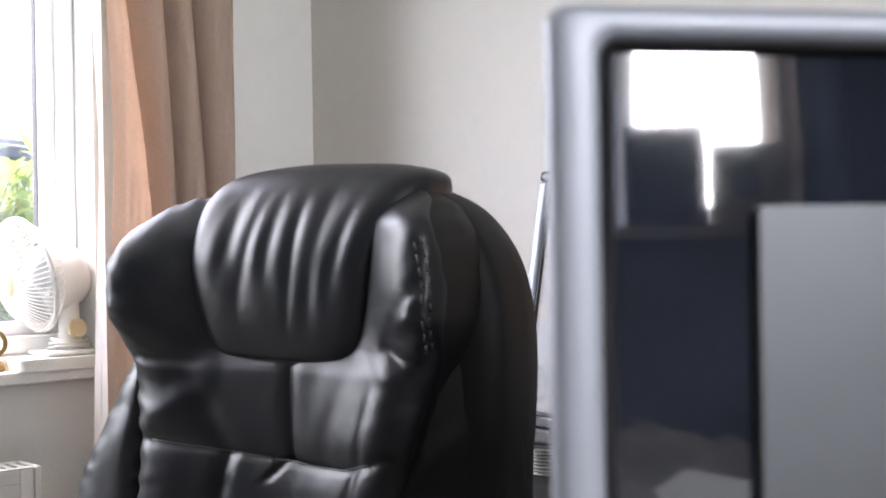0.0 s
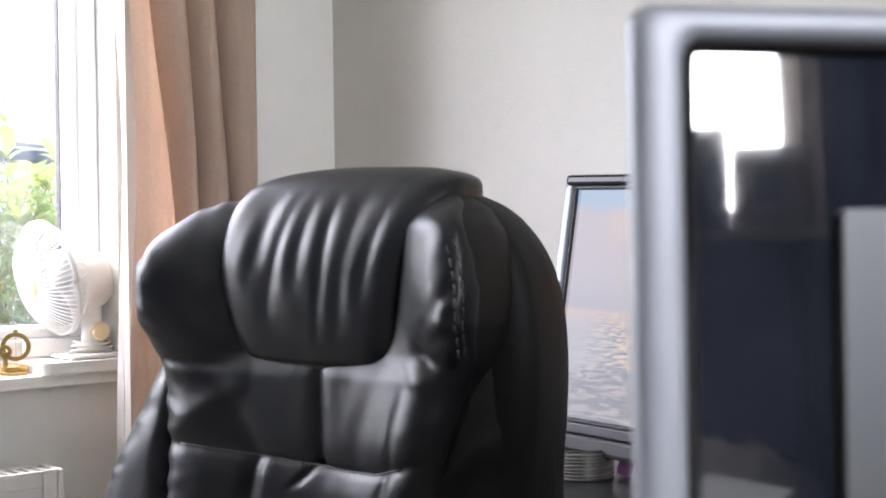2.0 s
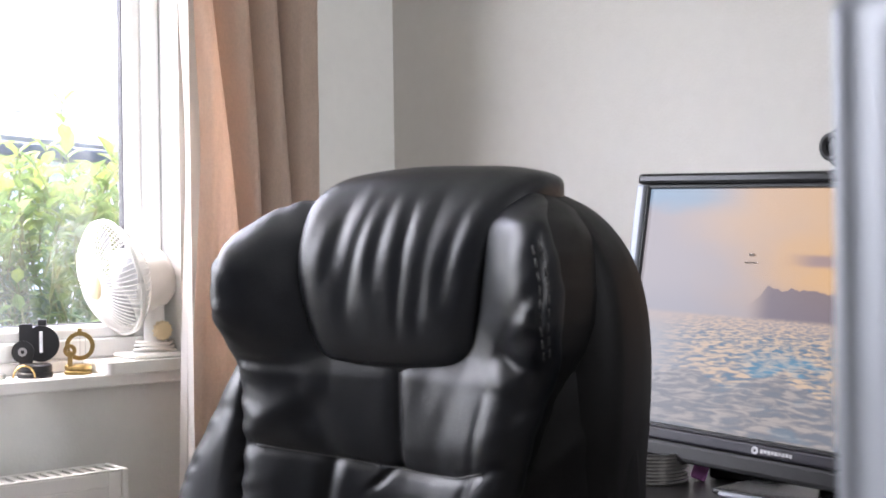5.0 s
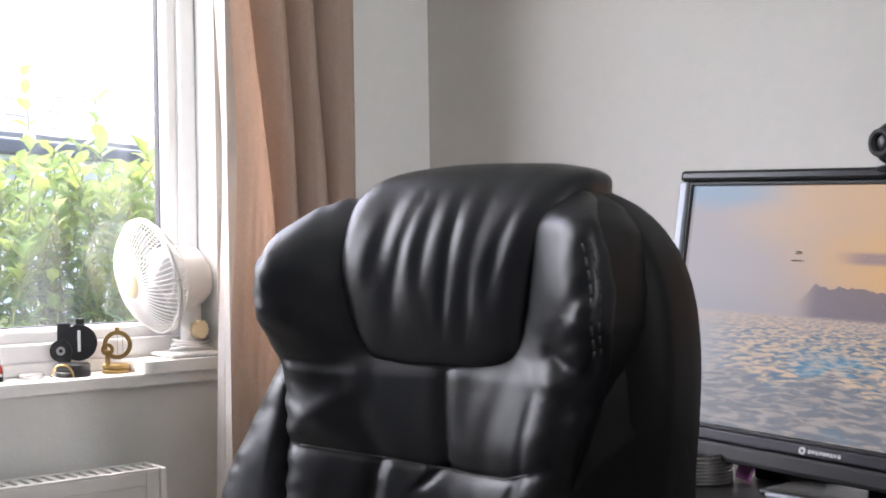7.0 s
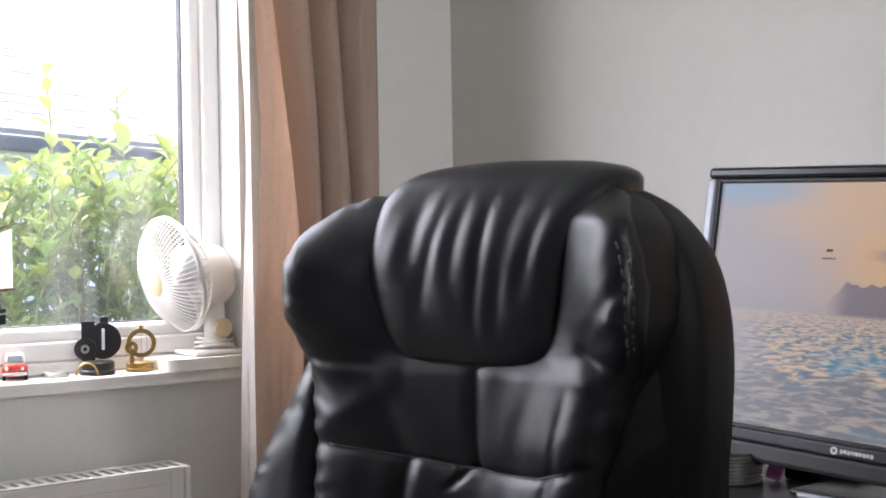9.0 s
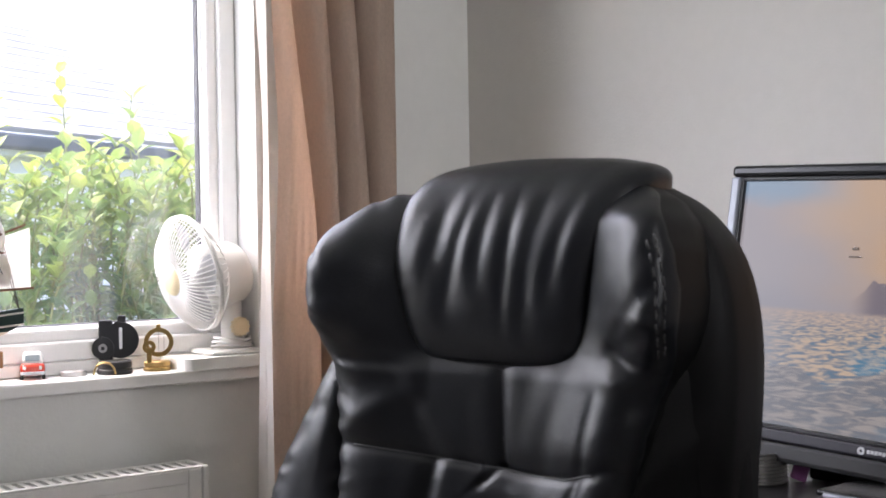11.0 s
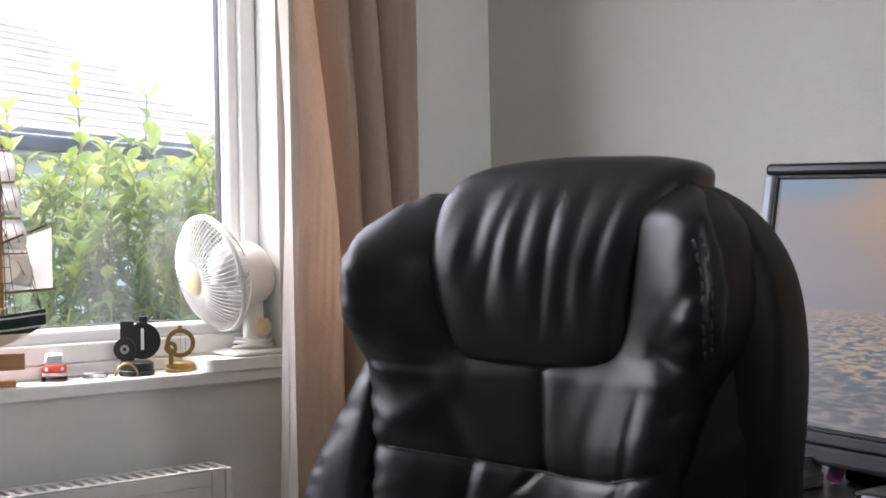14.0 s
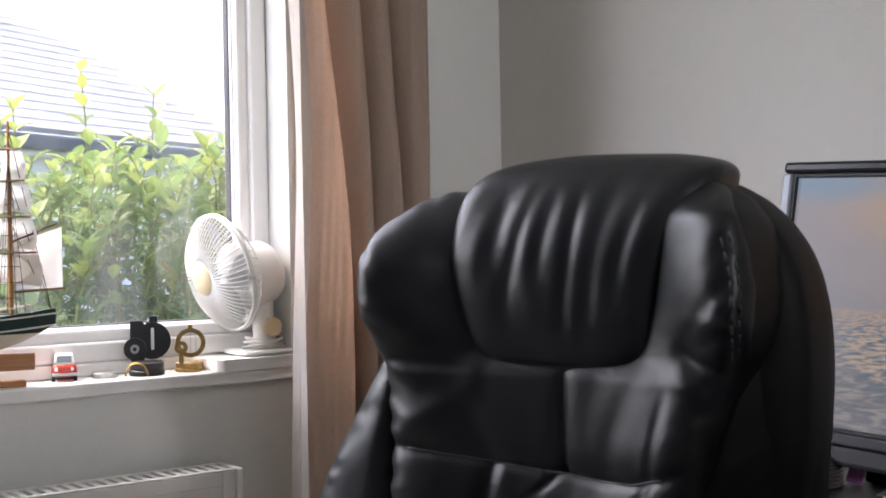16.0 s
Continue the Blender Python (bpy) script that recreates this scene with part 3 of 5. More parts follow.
def relief_head(x, z, r):
    """Gathered folds that run down from the top of the headrest and fade; a flat stitched hem below; the top rolls back."""
    h = 0.0
    for c, w, a, z0, z1, k in ((-0.100, 0.012, 0.6, 1.05, 1.14, -0.30), (-0.066, 0.012, 0.9, 1.03, 1.14, -0.28), (-0.034, 0.009, 1.2, 1.02, 1.13, -0.24), (-0.004, 0.010, 1.1, 1.03, 1.13, -0.18),
                               (0.030, 0.009, 1.4, 0.99, 1.13, -0.12), (0.062, 0.011, 1.1, 0.99, 1.14, -0.18), (0.094, 0.010, 1.0, 1.02, 1.14, -0.32), (0.124, 0.010, 0.7, 1.05, 1.15, -0.55)):
        h -= 0.0022 * a * gauss(x + k * (z - 1.08), c, w) * smooth01(z0 - 0.03, z0 + 0.05, z) * smooth01(z1 + 0.03, z1 - 0.04, z)
    h += 0.0022 * noise.noise((x * 30 + 3 * z, z * 6, 2.0)) * smooth01(0.97, 1.03, z) * smooth01(1.165, 1.12, z)
    h += 0.003 * noise.noise((x * 11, z * 11, 4.0))
    h -= 0.0032 * gauss(z, 0.949 + 0.12 * abs(x - 0.03) ** 1.6, 0.0020)
    return h


def seam_height(x):
    """Height of the cross seam along the back."""
    return 0.837 + 0.085 * max(0.0, -0.02 - x) + 0.25 * max(0.0, x - 0.095) - 0.0035 * gauss(x, 0.05, 0.04)


def cup_cushion(x, z):
    """The sides bend forward, most of all in the wings."""
    wing = smooth01(0.925, 1.01, z)
    if x < 0:
        return smooth01(0.085, 0.225, -x) * (0.012 + 0.056 * smooth01(0.91, 1.02, z)) * smooth01(1.165, 1.05, z) + 0.016 * smooth01(0.0, 0.20, -x) * smooth01(1.02, 0.86, z)
    roll = 0.064 * smooth01(0.080, 0.235, x) - 0.014 * smooth01(0.222, 0.242, x)
    return (0.012 * smooth01(0.095, 0.235, x) + roll * wing) * smooth01(1.155, 1.10, z) + 0.040 * smooth01(0.01, 0.18, x) * smooth01(1.02, 0.86, z)


def relief_cushion(x, z, r):
    """Wings bend forward, a cross seam and a middle seam draw the leather in, slack creases run to the corners."""
    a = abs(x)
    sgn = 1 if x > 0 else -1
    h = -14 * max(0.0, z - 1.09) ** 2
    edge = smooth01(0.185, 0.235, a) * smooth01(0.93, 0.97, z)
    h += (0.0026 if sgn > 0 else 0.0018) * edge * math.sin(z * 165 + 6 * noise.noise((z * 18, 1.0 * sgn, 0.0)))
    h += 0.0035 * edge * noise.noise((a * 45, z * 38, 7.0 * sgn))
    wing = smooth01(0.95, 0.99, z) * smooth01(0.11, 0.16, a)
    h += 0.0045 * wing * noise.noise((a * 14 + z * 7, z * 20 - a * 10, 1.5 * sgn))
    if sgn > 0:
        # folds where the wing is pulled into the waist
        for c, k, w, d in ((1.012, 0.9, 0.012, 0.003), (0.984, 0.35, 0.010, 0.0035), (0.956, -0.35, 0.009, 0.005), (0.938, -0.9, 0.010, 0.003)):
            h -= d * gauss(z - k * (x - 0.19), c, w) * smooth01(0.135, 0.175, x)
        h += 0.003 * gauss(z + 0.6 * (x - 0.17), 0.932, 0.012) * smooth01(0.12, 0.16, x)
    else:
        h -= 0.006 * gauss(z - 0.10 * (a - 0.17), 0.948, 0.007) * smooth01(0.10, 0.16, a)
        h -= 0.004 * gauss(z + 0.8 * (a - 0.17), 1.000, 0.020) * wing
        h += 0.004 * gauss(z - 0.55 * (0.21 - a), 0.862, 0.018) * smooth01(0.08, 0.12, a) * smooth01(0.23, 0.20, a)
    low = smooth01(0.965, 0.935, z)
    s = z - seam_height(x)
    h += low * 0.008 * (1 - 0.55 * gauss(s, 0, 0.018) - 0.45 * gauss(s, 0, 0.005))
    if z > seam_height(x):
        h -= low * (0.003 * gauss(x, 0.008, 0.012) + 0.003 * gauss(x, 0.008, 0.004))
    h += low * (0.0022 * noise.noise((x * 13 + z * 9, z * 9 - x * 7, 9.0)) + 0.0010 * noise.noise((x * 34 - z * 14, z * 12, 3.0)))
    # creases above and below the cross seam
    for c, k, w, d, up in ((-0.082, -0.55, 0.020, 0.004, 1), (0.060, 0.25, 0.016, 0.0012, 1), (0.118, 0.22, 0.008, 0.0025, 1), (-0.083, 0.18, 0.012, 0.007, -1), (0.000, 1.2, 0.006, 0.006, -1), (0.115, 0.5, 0.010, 0.004, -1)):
        g = gauss(x - k * s, c, w)
        h -= low * d * g * (smooth01(-0.005, 0.01, s) * smooth01(0.10, 0.05, s) if up > 0 else smooth01(0.004, -0.006, s) * smooth01(-0.09, -0.03, s) if c != 0 else gauss(s, -0.012, 0.012))
    return h


def relief_bolster(x, z, r):
    return 0.002 * math.sin(z * 190 + 4 * noise.noise((z * 20, 0, 0))) * smooth01(0.6, 0.9, r) + 0.004 * noise.noise((x * 20, z * 14, 6.0))


def relief_side(x, z, r):
    return 0.010 * gauss(x - 0.75 * (z - 0.84), 0.178, 0.018) * smooth01(0.90, 0.86, z) + 0.004 * noise.noise((x * 16, z * 12, 5.0))


HEAD = [(-0.136, 1.09), (-0.131, 1.139), (-0.100, 1.164), (-0.02, 1.173), (0.07, 1.171), (0.13, 1.166), (0.168, 1.152), (0.160, 1.11), (0.138, 1.06), (0.122, 1.00), (0.112, 0.957), (0.085, 0.936), (0.01, 0.929), (-0.060, 0.931), (-0.105, 0.946), (-0.125, 0.985), (-0.135, 1.04)]
part("headrest", pillow(HEAD, 0.034, 0.045, 0.09, relief_head, 8.0, 70, 300, cup=lambda x, z: -4.0 * max(0.0, z - 1.055) ** 2 - 1.25 * max(0.0, 1.06 - z) ** 2), (M_LEATHER, M_LEATHER), chair, "gathered leather headrest pad", smooth=True)
CUSHION = [(0.0, 1.146), (0.10, 1.142), (0.16, 1.137), (0.196, 1.124), (0.216, 1.102), (0.228, 1.065), (0.232, 1.02), (0.226, 0.985), (0.212, 0.957), (0.196, 0.930), (0.184, 0.89), (0.174, 0.85), (0.162, 0.80), (0.155, 0.74), (0.15, 0.65), (0.14, 0.56), (0.10, 0.51), (0.0, 0.50),
           (-0.16, 0.51), (-0.215, 0.57), (-0.228, 0.66), (-0.233, 0.75), (-0.224, 0.84), (-0.229, 0.90), (-0.232, 0.945), (-0.238, 0.985), (-0.241, 1.02), (-0.240, 1.06), (-0.229, 1.098), (-0.204, 1.122), (-0.16, 1.136), (-0.10, 1.142)]
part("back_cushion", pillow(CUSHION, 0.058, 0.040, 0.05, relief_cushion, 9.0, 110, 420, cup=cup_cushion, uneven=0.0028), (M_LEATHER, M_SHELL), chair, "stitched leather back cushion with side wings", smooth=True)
BOL = [(0.215, 0.958), (0.243, 0.950), (0.278, 0.90), (0.310, 0.85), (0.345, 0.79), (0.367, 0.72), (0.37, 0.62), (0.34, 0.53), (0.26, 0.51), (0.222, 0.56), (0.222, 0.70), (0.215, 0.82), (0.212, 0.90)]
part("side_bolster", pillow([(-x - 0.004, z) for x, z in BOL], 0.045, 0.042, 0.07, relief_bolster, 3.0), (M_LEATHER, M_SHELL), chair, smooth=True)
BOLR = [(0.150, 1.03), (0.20, 1.04), (0.232, 1.00), (0.240, 0.93), (0.243, 0.85), (0.245, 0.79), (0.248, 0.72), (0.25, 0.62), (0.24, 0.53), (0.20, 0.51), (0.155, 0.56), (0.145, 0.70), (0.128, 0.80), (0.135, 0.90)]
# side and shell take the dulled leather so that they read as shaded
part("side_bolster", pillow(BOLR, 0.080, 0.050, 0.05, relief_side, 3.0, cup=lambda x, z: -0.75 * max(0.0, x - 0.16) + 0.02), (M_SHELL, M_SHELL), chair, "leather side, dulled to look shaded", smooth=True)
SHELL = [(0.0, 1.152), (0.10, 1.150), (0.155, 1.138), (0.196, 1.112), (0.228, 1.07), (0.244, 1.02), (0.249, 0.96), (0.246, 0.89), (0.240, 0.82), (0.240, 0.70), (0.24, 0.56), (0.20, 0.49), (0.0, 0.48)]
part("back_shell", pillow(SHELL + [(-x, z) for x, z in SHELL[-2:0:-1]], 0.085, 0.035, 0.10, None, 10.0, 30, 220), (M_SHELL, M_SHELL), chair, "leather shell behind the pads, dulled to look shaded", smooth=True)


def stitch(name, pts, r=0.0016):
    """A line of piping with its stitches."""
    bm = bmesh.new()
    tube(bm, pts, r, 6)
    return part(name, bm, M_THREAD, chair, smooth=True)


def front(x, z):
    """Depth of the cushion's face, away from its rim."""
    return 0.058 - 0.040 - relief_cushion(x, z, 0.5) - cup_cushion(x, z)


stitch("seam", [(0.008, front(0.008, z) + 0.0006, z) for z in [0.958 - 0.01 * q for q in range(13)]], 0.0013)
stitch("seam", [(x, front(x, seam_height(x)) + 0.0006, seam_height(x)) for x in [-0.185 + 0.01 * q for q in range(33)]], 0.0013)

def rim_line(r, z0, z1):
    """Points that follow the cushion's rim on the side wing, inside its edge."""
    o = closed_spline(CUSHION, 420)
    c = sum(o, Vector((0, 0))) / 420
    out = []
    for q in o:
        if z0 < q.y < z1 and q.x > 0.15:
            p = c + (q - c) * r
            h = 0.040 * math.sqrt(max(0.0, 1 - r ** 9)) + relief_cushion(p.x, p.y, r) * (1 - r ** 8) + cup_cushion(p.x, p.y)
            out.append((p.x, 0.058 - h - 0.0004, p.y))
    return sorted(out, key=lambda v: v[2])


for r in (0.978, 0.955):
    line = rim_line(r, 0.97, 1.105)
    bm = bmesh.new()
    for k in range(0, len(line) - 3, 3):
        tube(bm, line[k:k + 3], 0.0013, 5)
    part("stitching", bm, M_THREAD, chair, smooth=True)
bm = bmesh.new()
box(bm, (-0.26, -0.50, 0.44), (0.26, 0.06, 0.56), 0.045, 4)
part("seat", bm, M_LEATHER, chair, smooth=True)
bm = bmesh.new()
lathe(bm, [(0.0, 0.12), (0.035, 0.12), (0.035, 0.30), (0.022, 0.30), (0.022, 0.44), (0, 0.44)], 20, pose(0, -0.2, 0))
part("gas_column", bm, M_MATTEB, chair)
for i in range(5):
    a = 2 * math.pi * i / 5 + 0.3
    bm = bmesh.new()
    tube(bm, [(0.03 * math.cos(a), -0.2 + 0.03 * math.sin(a), 0.14), (0.30 * math.cos(a), -0.2 + 0.30 * math.sin(a), 0.075)], 0.026, 8, taper=0.6)
    leg = part("base_leg", bm, M_MATTEB, chair)
    bm = bmesh.new()
    lathe(bm, [(0, -0.02), (0.026, -0.02), (0.028, 0), (0.026, 0.02), (0, 0.02)], 16, pose(0.30 * math.cos(a), -0.2 + 0.30 * math.sin(a), 0.0285, 90, 0, math.degrees(a)))
    part("caster", bm, M_MATTEB, leg)

# ---- desk and monitor ----
desk = thing("desk", pose(0, 0, 0), "black glossy topped computer desk against the wall", "desk")
part("desktop", boxes(((1.02, -0.60, 0.712), (E - 0.004, 1.62, 0.74)), bevel=0.004), M_DESK, desk)
for x in (1.06, 1.60):
    for y in (-0.56, 1.52):
        part("leg", boxes(((x, y, 0.0), (x + 0.05, y + 0.05, 0.712)), bevel=0.003), M_MATTEB, desk)

# local frame of a display: x across as seen, y away from the viewer, z up from its middle
mon = thing("monitor", pose(1.383, 1.020, 0.978, -9, 0, -88) @ pose(0, 0, 0, 0, 2.2, 0), "wide silver and black desktop monitor showing a seaside sunset picture", "monitor")
MW, MH = 0.635, 0.385
part("back_cover", boxes(((-MW / 2 + 0.006, 0.016, -MH / 2 + 0.006), (MW / 2 - 0.006, 0.055, MH / 2 - 0.02)), bevel=0.014), M_MATTEB, mon)
part("side_bezel", boxes(((-MW / 2, -0.004, -MH / 2 + 0.02), (-MW / 2 + 0.0155, 0.018, MH / 2 - 0.011)), bevel=0.003), M_SILVERB, mon, "silver side bezel")
part("side_bezel", boxes(((MW / 2 - 0.0155, -0.004, -MH / 2 + 0.02), (MW / 2, 0.018, MH / 2 - 0.011)), bevel=0.003), M_SILVERB, mon, "silver side bezel")
part("top_bezel", boxes(((-MW / 2, -0.004, MH / 2 - 0.0105), (MW / 2, 0.045, MH / 2 + 0.006)), bevel=0.005), M_BLACKP, mon, "black glossy top strip")
part("inner_frame", frame_bars(-MW / 2 + 0.016, MW / 2 - 0.016, -MH / 2 + 0.022, MH / 2 - 0.011, 0.005, 0.0, 0.016, 0.001), M_MATTEB, mon)
part("screen", boxes(((-MW / 2 + 0.019, 0.006, -MH / 2 + 0.0275), (MW / 2 - 0.019, 0.010, MH / 2 - 0.0165))), M_PICTURE, mon, "lit screen with a sunset over the sea")
chin = part("chin", boxes(((-MW / 2 + 0.0005, -0.006, -MH / 2 + 0.0055), (MW / 2 - 0.0005, 0.018, -MH / 2 + 0.0215)), bevel=0.003), M_GREYP, mon, "grey lower bezel")
part("lower_lip", boxes(((-MW / 2, -0.002, -MH / 2 - 0.022), (MW / 2, 0.03, -MH / 2 + 0.0050)), bevel=0.006), M_MATTEB, mon, "black glossy lower lip")
bm = bmesh.new()
for i in range(9):
    box(bm, (-0.050 + 0.0055 * i, -0.0072, -MH / 2 + 0.0105 + 0.0008 * (i % 2)), (-0.0460 + 0.0055 * i, -0.0058, -MH / 2 + 0.0155))
ring_plate(bm, -0.059, -MH / 2 + 0.0130, 0.0022, 0.0052, -0.0072, -0.0058, 16)
part("maker_mark", bm, M_LOGO, chin, "small silver mark of plain bars")
bm = bmesh.new()
tube(bm, [(-0.109, 0.0045, 0.083), (-0.101, 0.0045, 0.083)], 0.0022, 6)
tube(bm, [(-0.115, 0.0045, 0.072), (-0.095, 0.0045, 0.072)], 0.0011, 4)
part("desktop_icon", bm, M_FRAMEG, mon, "small dark icon on the screen")
stand = thing("monitor_stand", pose(1.405, 0.985, 0.74, 0, 0, -88), "black monitor stand with a silver rimmed foot on the desk", "monitor stand")
bm = bmesh.new()
box(bm, (-0.045, 0.0, 0.010), (0.045, 0.045, 0.13), 0.008)
part("neck", bm, M_BLACKP, stand)
bm = bmesh.new()
box(bm, (-0.15, -0.085, 0.004), (0.15, 0.12, 0.012), 0.003)
part("foot", bm, M_BLACKP, stand)
bm = bmesh.new()
tube(bm, [(-0.15, 0.11, 0.006), (-0.15, -0.07, 0.006), (-0.135, -0.086, 0.006), (0.135, -0.086, 0.006), (0.15, -0.07, 0.006), (0.15, 0.11, 0.006)], 0.0035, 8)
part("foot_rim", bm, M_SILVERB, stand, "silver rim")

web = thing("webcam", pose(1.415, 0.983, 1.168, 0, 0, -100) @ Matrix.Diagonal((0.95, 0.95, 0.95, 1)), "small round black webcam on top of the monitor", "webcam")
bm = bmesh.new()
lathe(bm, [(0, 0.0), (0.026, 0.0), (0.028, 0.004), (0.020, 0.007), (0.010, 0.009), (0.010, 0.012), (0, 0.012)], 24)
part("clip", bm, M_MATTEB, web)
bm = bmesh.new()
bmesh.ops.create_uvsphere(bm, u_segments=28, v_segments=18, radius=0.031, matrix=pose(0, 0, 0.036))
body_ = part("body", bm, M_BLACKP, web, smooth=True)
bm = bmesh.new()
lathe(bm, [(0.010, 0.0), (0.019, 0.0), (0.020, 0.006), (0.019, 0.012), (0.013, 0.012), (0.011, 0.004)], 28, pose(0, -0.022, 0.036, 90))
part("lens_ring", bm, M_MATTEB, body_, smooth=True)
bm = bmesh.new()
lathe(bm, [(0, 0.006), (0.006, 0.005), (0.0108, 0.0)], 20, pose(0, -0.0235, 0.036, 90))
part("lens", bm, M_LENS, body_, smooth=True)

can = thing("pen_pot", pose(1.350, 1.262, 0.74), "dark ribbed metal pot standing on the desk", "pot")
bm = bmesh.new()
prof = [(0, 0.0), (0.045, 0.0)]
for i in range(8):
    prof += [(0.049, 0.003 + 0.005 * i), (0.0465, 0.0055 + 0.005 * i)]
prof += [(0.048, 0.044), (0.044, 0.044), (0.044, 0.006), (0, 0.006)]
lathe(bm, prof, 36)
part("body", bm, M_TIN, can, smooth=False)
bm = bmesh.new()
box(bm, (-0.011, -0.004, 0), (0.011, 0.004, 0.026), 0.003, m=pose(1.392, 1.218, 0.742, 0, 18, -60))
tagged(part("pink_trinket", bm, M_PINK), "small shiny pink and violet trinket on the desk", "trinket")
bm = bmesh.new()
box(bm, (-0.055, -0.035, 0.0), (0.055, 0.035, 0.026), 0.004, m=pose(1.455, 1.165, 0.741, 0, 0, -84))
tagged(part("black_box", bm, M_BLACKP), "small black plastic box behind the monitor foot", "box")
bm = bmesh.new()
tube(bm, [(1.30 + 0.02 * i, 1.345 + 0.018 * math.sin(i * 0.8), 0.7435) for i in range(10)], 0.003, 8)
tagged(part("white_cable", bm, M_CORD), "thin white cable lying on the desk", "cable")

# ---- near monitor with its dark mirror-like screen ----
near = thing("near_monitor", pose(0.2799, 0.2599, 1.1525, 0, 0, -30.25) @ Matrix.Diagonal((1.17, 1.17, 1.17, 1)), "dark glossy monitor with a silver rounded bezel, switched off", "monitor")
NW, NH = 0.42, 0.30


def rounded(x0, x1, z0, z1, r, n=8):
    out = []
    for cx, cz, a0 in ((x1 - r, z1 - r, 0), (x0 + r, z1 - r, 90), (x0 + r, z0 + r, 180), (x1 - r, z0 + r, 270)):
        out += [(cx + r * math.cos(radians(a0 + 90 * i / n)), cz + r * math.sin(radians(a0 + 90 * i / n))) for i in range(n + 1)]
    return out


def bezel(outer, inner, y0, y1, lip):
    """A frame between two outlines of the same count, with a rounded front edge and a sloping inner lip."""
    bm = bmesh.new()
    loops = []
    cx = sum(p[0] for p in outer) / len(outer)
    cz = sum(p[1] for p in outer) / len(outer)
    for pts, y, k in ((outer, y1, 0), (outer, y0 + 0.003, 0), (outer, y0 + 0.0008, 0.0012), (outer, y0, 0.003), (inner, y0, -0.003), (inner, y0 + 0.0008, -0.001), (inner, y0 + 0.003, 0), (inner, lip, 0.0005)):
        loops.append([bm.verts.new((x + k * (1 if x < cx else -1), y, z + k * (1 if z < cz else -1))) for x, z in pts])
    for a, b in zip(loops, loops[1:]):
        for i in range(len(a)):
            j = (i + 1) % len(a)
            bm.faces.new((a[i], a[j], b[j], b[i]))
    bmesh.ops.recalc_face_normals(bm, faces=bm.faces)
    return bm


part("bezel", bezel(rounded(0, NW, -NH, 0, 0.006), rounded(0.0136, NW - 0.0136, -NH + 0.02, -0.0088, 0.006), 0.0, 0.007, 0.012), M_SILVERB, near, "silver satin bezel", smooth=True)
part("inner_lip", bezel(rounded(0.0131, NW - 0.0131, -NH + 0.0195, -0.0084, 0.006), rounded(0.0186, NW - 0.0186, -NH + 0.024, -0.0105, 0.004), 0.004, 0.014, 0.0095), M_MATTEB, near, "black inner lip", smooth=True)
part("screen", boxes(((0.0140, 0.0085, -NH + 0.02), (NW - 0.0140, 0.0125, -0.0090))), M_DARKSCREEN, near, "dark mirror-like screen")
part("back_cover", boxes(((0.030, 0.0128, -NH + 0.02), (NW - 0.02, 0.05, -0.02)), bevel=0.01), M_MATTEB, near)
bm = bmesh.new()
plate(bm, rounded(0.0595, 0.21, -0.235, -0.0535, 0.003), 0.0045, 0.0084)
part("front_panel", bm, M_GREYPANEL, near, "satin grey panel on the screen")
bm = bmesh.new()
box(bm, (0.16, 0.051, -0.39), (0.26, 0.075, -0.12), 0.006)
box(bm, (0.10, -0.02, -0.404 + 0.0), (0.32, 0.16, -0.385), 0.006)
part("stand", bm, M_MATTEB, near)
table = thing("side_table", pose(0.45, 0.13, 0, 0, 0, -30), "dark side table under the near monitor", "table")
part("tabletop", boxes(((-0.30, -0.22, 0.6518), (0.30, 0.24, 0.6798)), bevel=0.004), M_DESK, table)
for x in (-0.28, 0.24):
    for y in (-0.20, 0.18):
        part("leg", boxes(((x, y, 0), (x + 0.04, y + 0.04, 0.6518))), M_MATTEB, table)

# ---- things on the window sill ----
SZ = 0.848
fan = thing("desk_fan", pose(1.105, 2.352, SZ, 0, 0, 0), "white plastic desk fan with a round wire cage on the sill", "fan")
bm = bmesh.new()
plate(bm, rounded(-0.105, 0.075, -0.075, 0.075, 0.02), 0.0, 0.022)
bmesh.ops.transform(bm, matrix=pose(0, 0, 0, 90), verts=bm.verts)
bmesh.ops.transform(bm, matrix=pose(-0.02, -0.0, 0.018, 0, 0, 0) @ pose(0, 0, 0, 180), verts=bm.verts)
zmin = min(v.co.z for v in bm.verts)
bmesh.ops.translate(bm, vec=(0, 0, -zmin), verts=bm.verts)
part("base", bm, M_FAN, fan)
bm = bmesh.new()
box(bm, (-0.06, -0.055, 0.0225), (0.05, 0.05, 0.032), 0.006)
part("base_step", bm, M_FAN, fan)
bm = bmesh.new()
lathe(bm, [(0, 0.031), (0.034, 0.031), (0.030, 0.041), (0.021, 0.056), (0.019, 0.15), (0, 0.15)], 28, pose(0.012, 0.005, 0))
part("neck", bm, M_FAN, fan, smooth=True)
bm = bmesh.new()
for i in range(3):
    tube(bm, [(0.012 + (0.041 - 0.003 * i) * math.cos(a * 0.2618), 0.005 + (0.036 - 0.002 * i) * math.sin(a * 0.2618), 0.037 + 0.0065 * i + 0.003 * math.sin(a * 0.5 + i)) for a in range(24)], 0.0034, 7, closed=True)
part("cord", bm, M_CORD, fan, "white cord wound round the neck", smooth=True)
bm = bmesh.new()
prof = [(0, 0.0), (0.017, 0.0), (0.018, 0.003), (0.018, 0.010), (0.015, 0.013), (0, 0.013)]
lathe(bm, prof, 24, pose(0.016, -0.016, 0.074, 90))
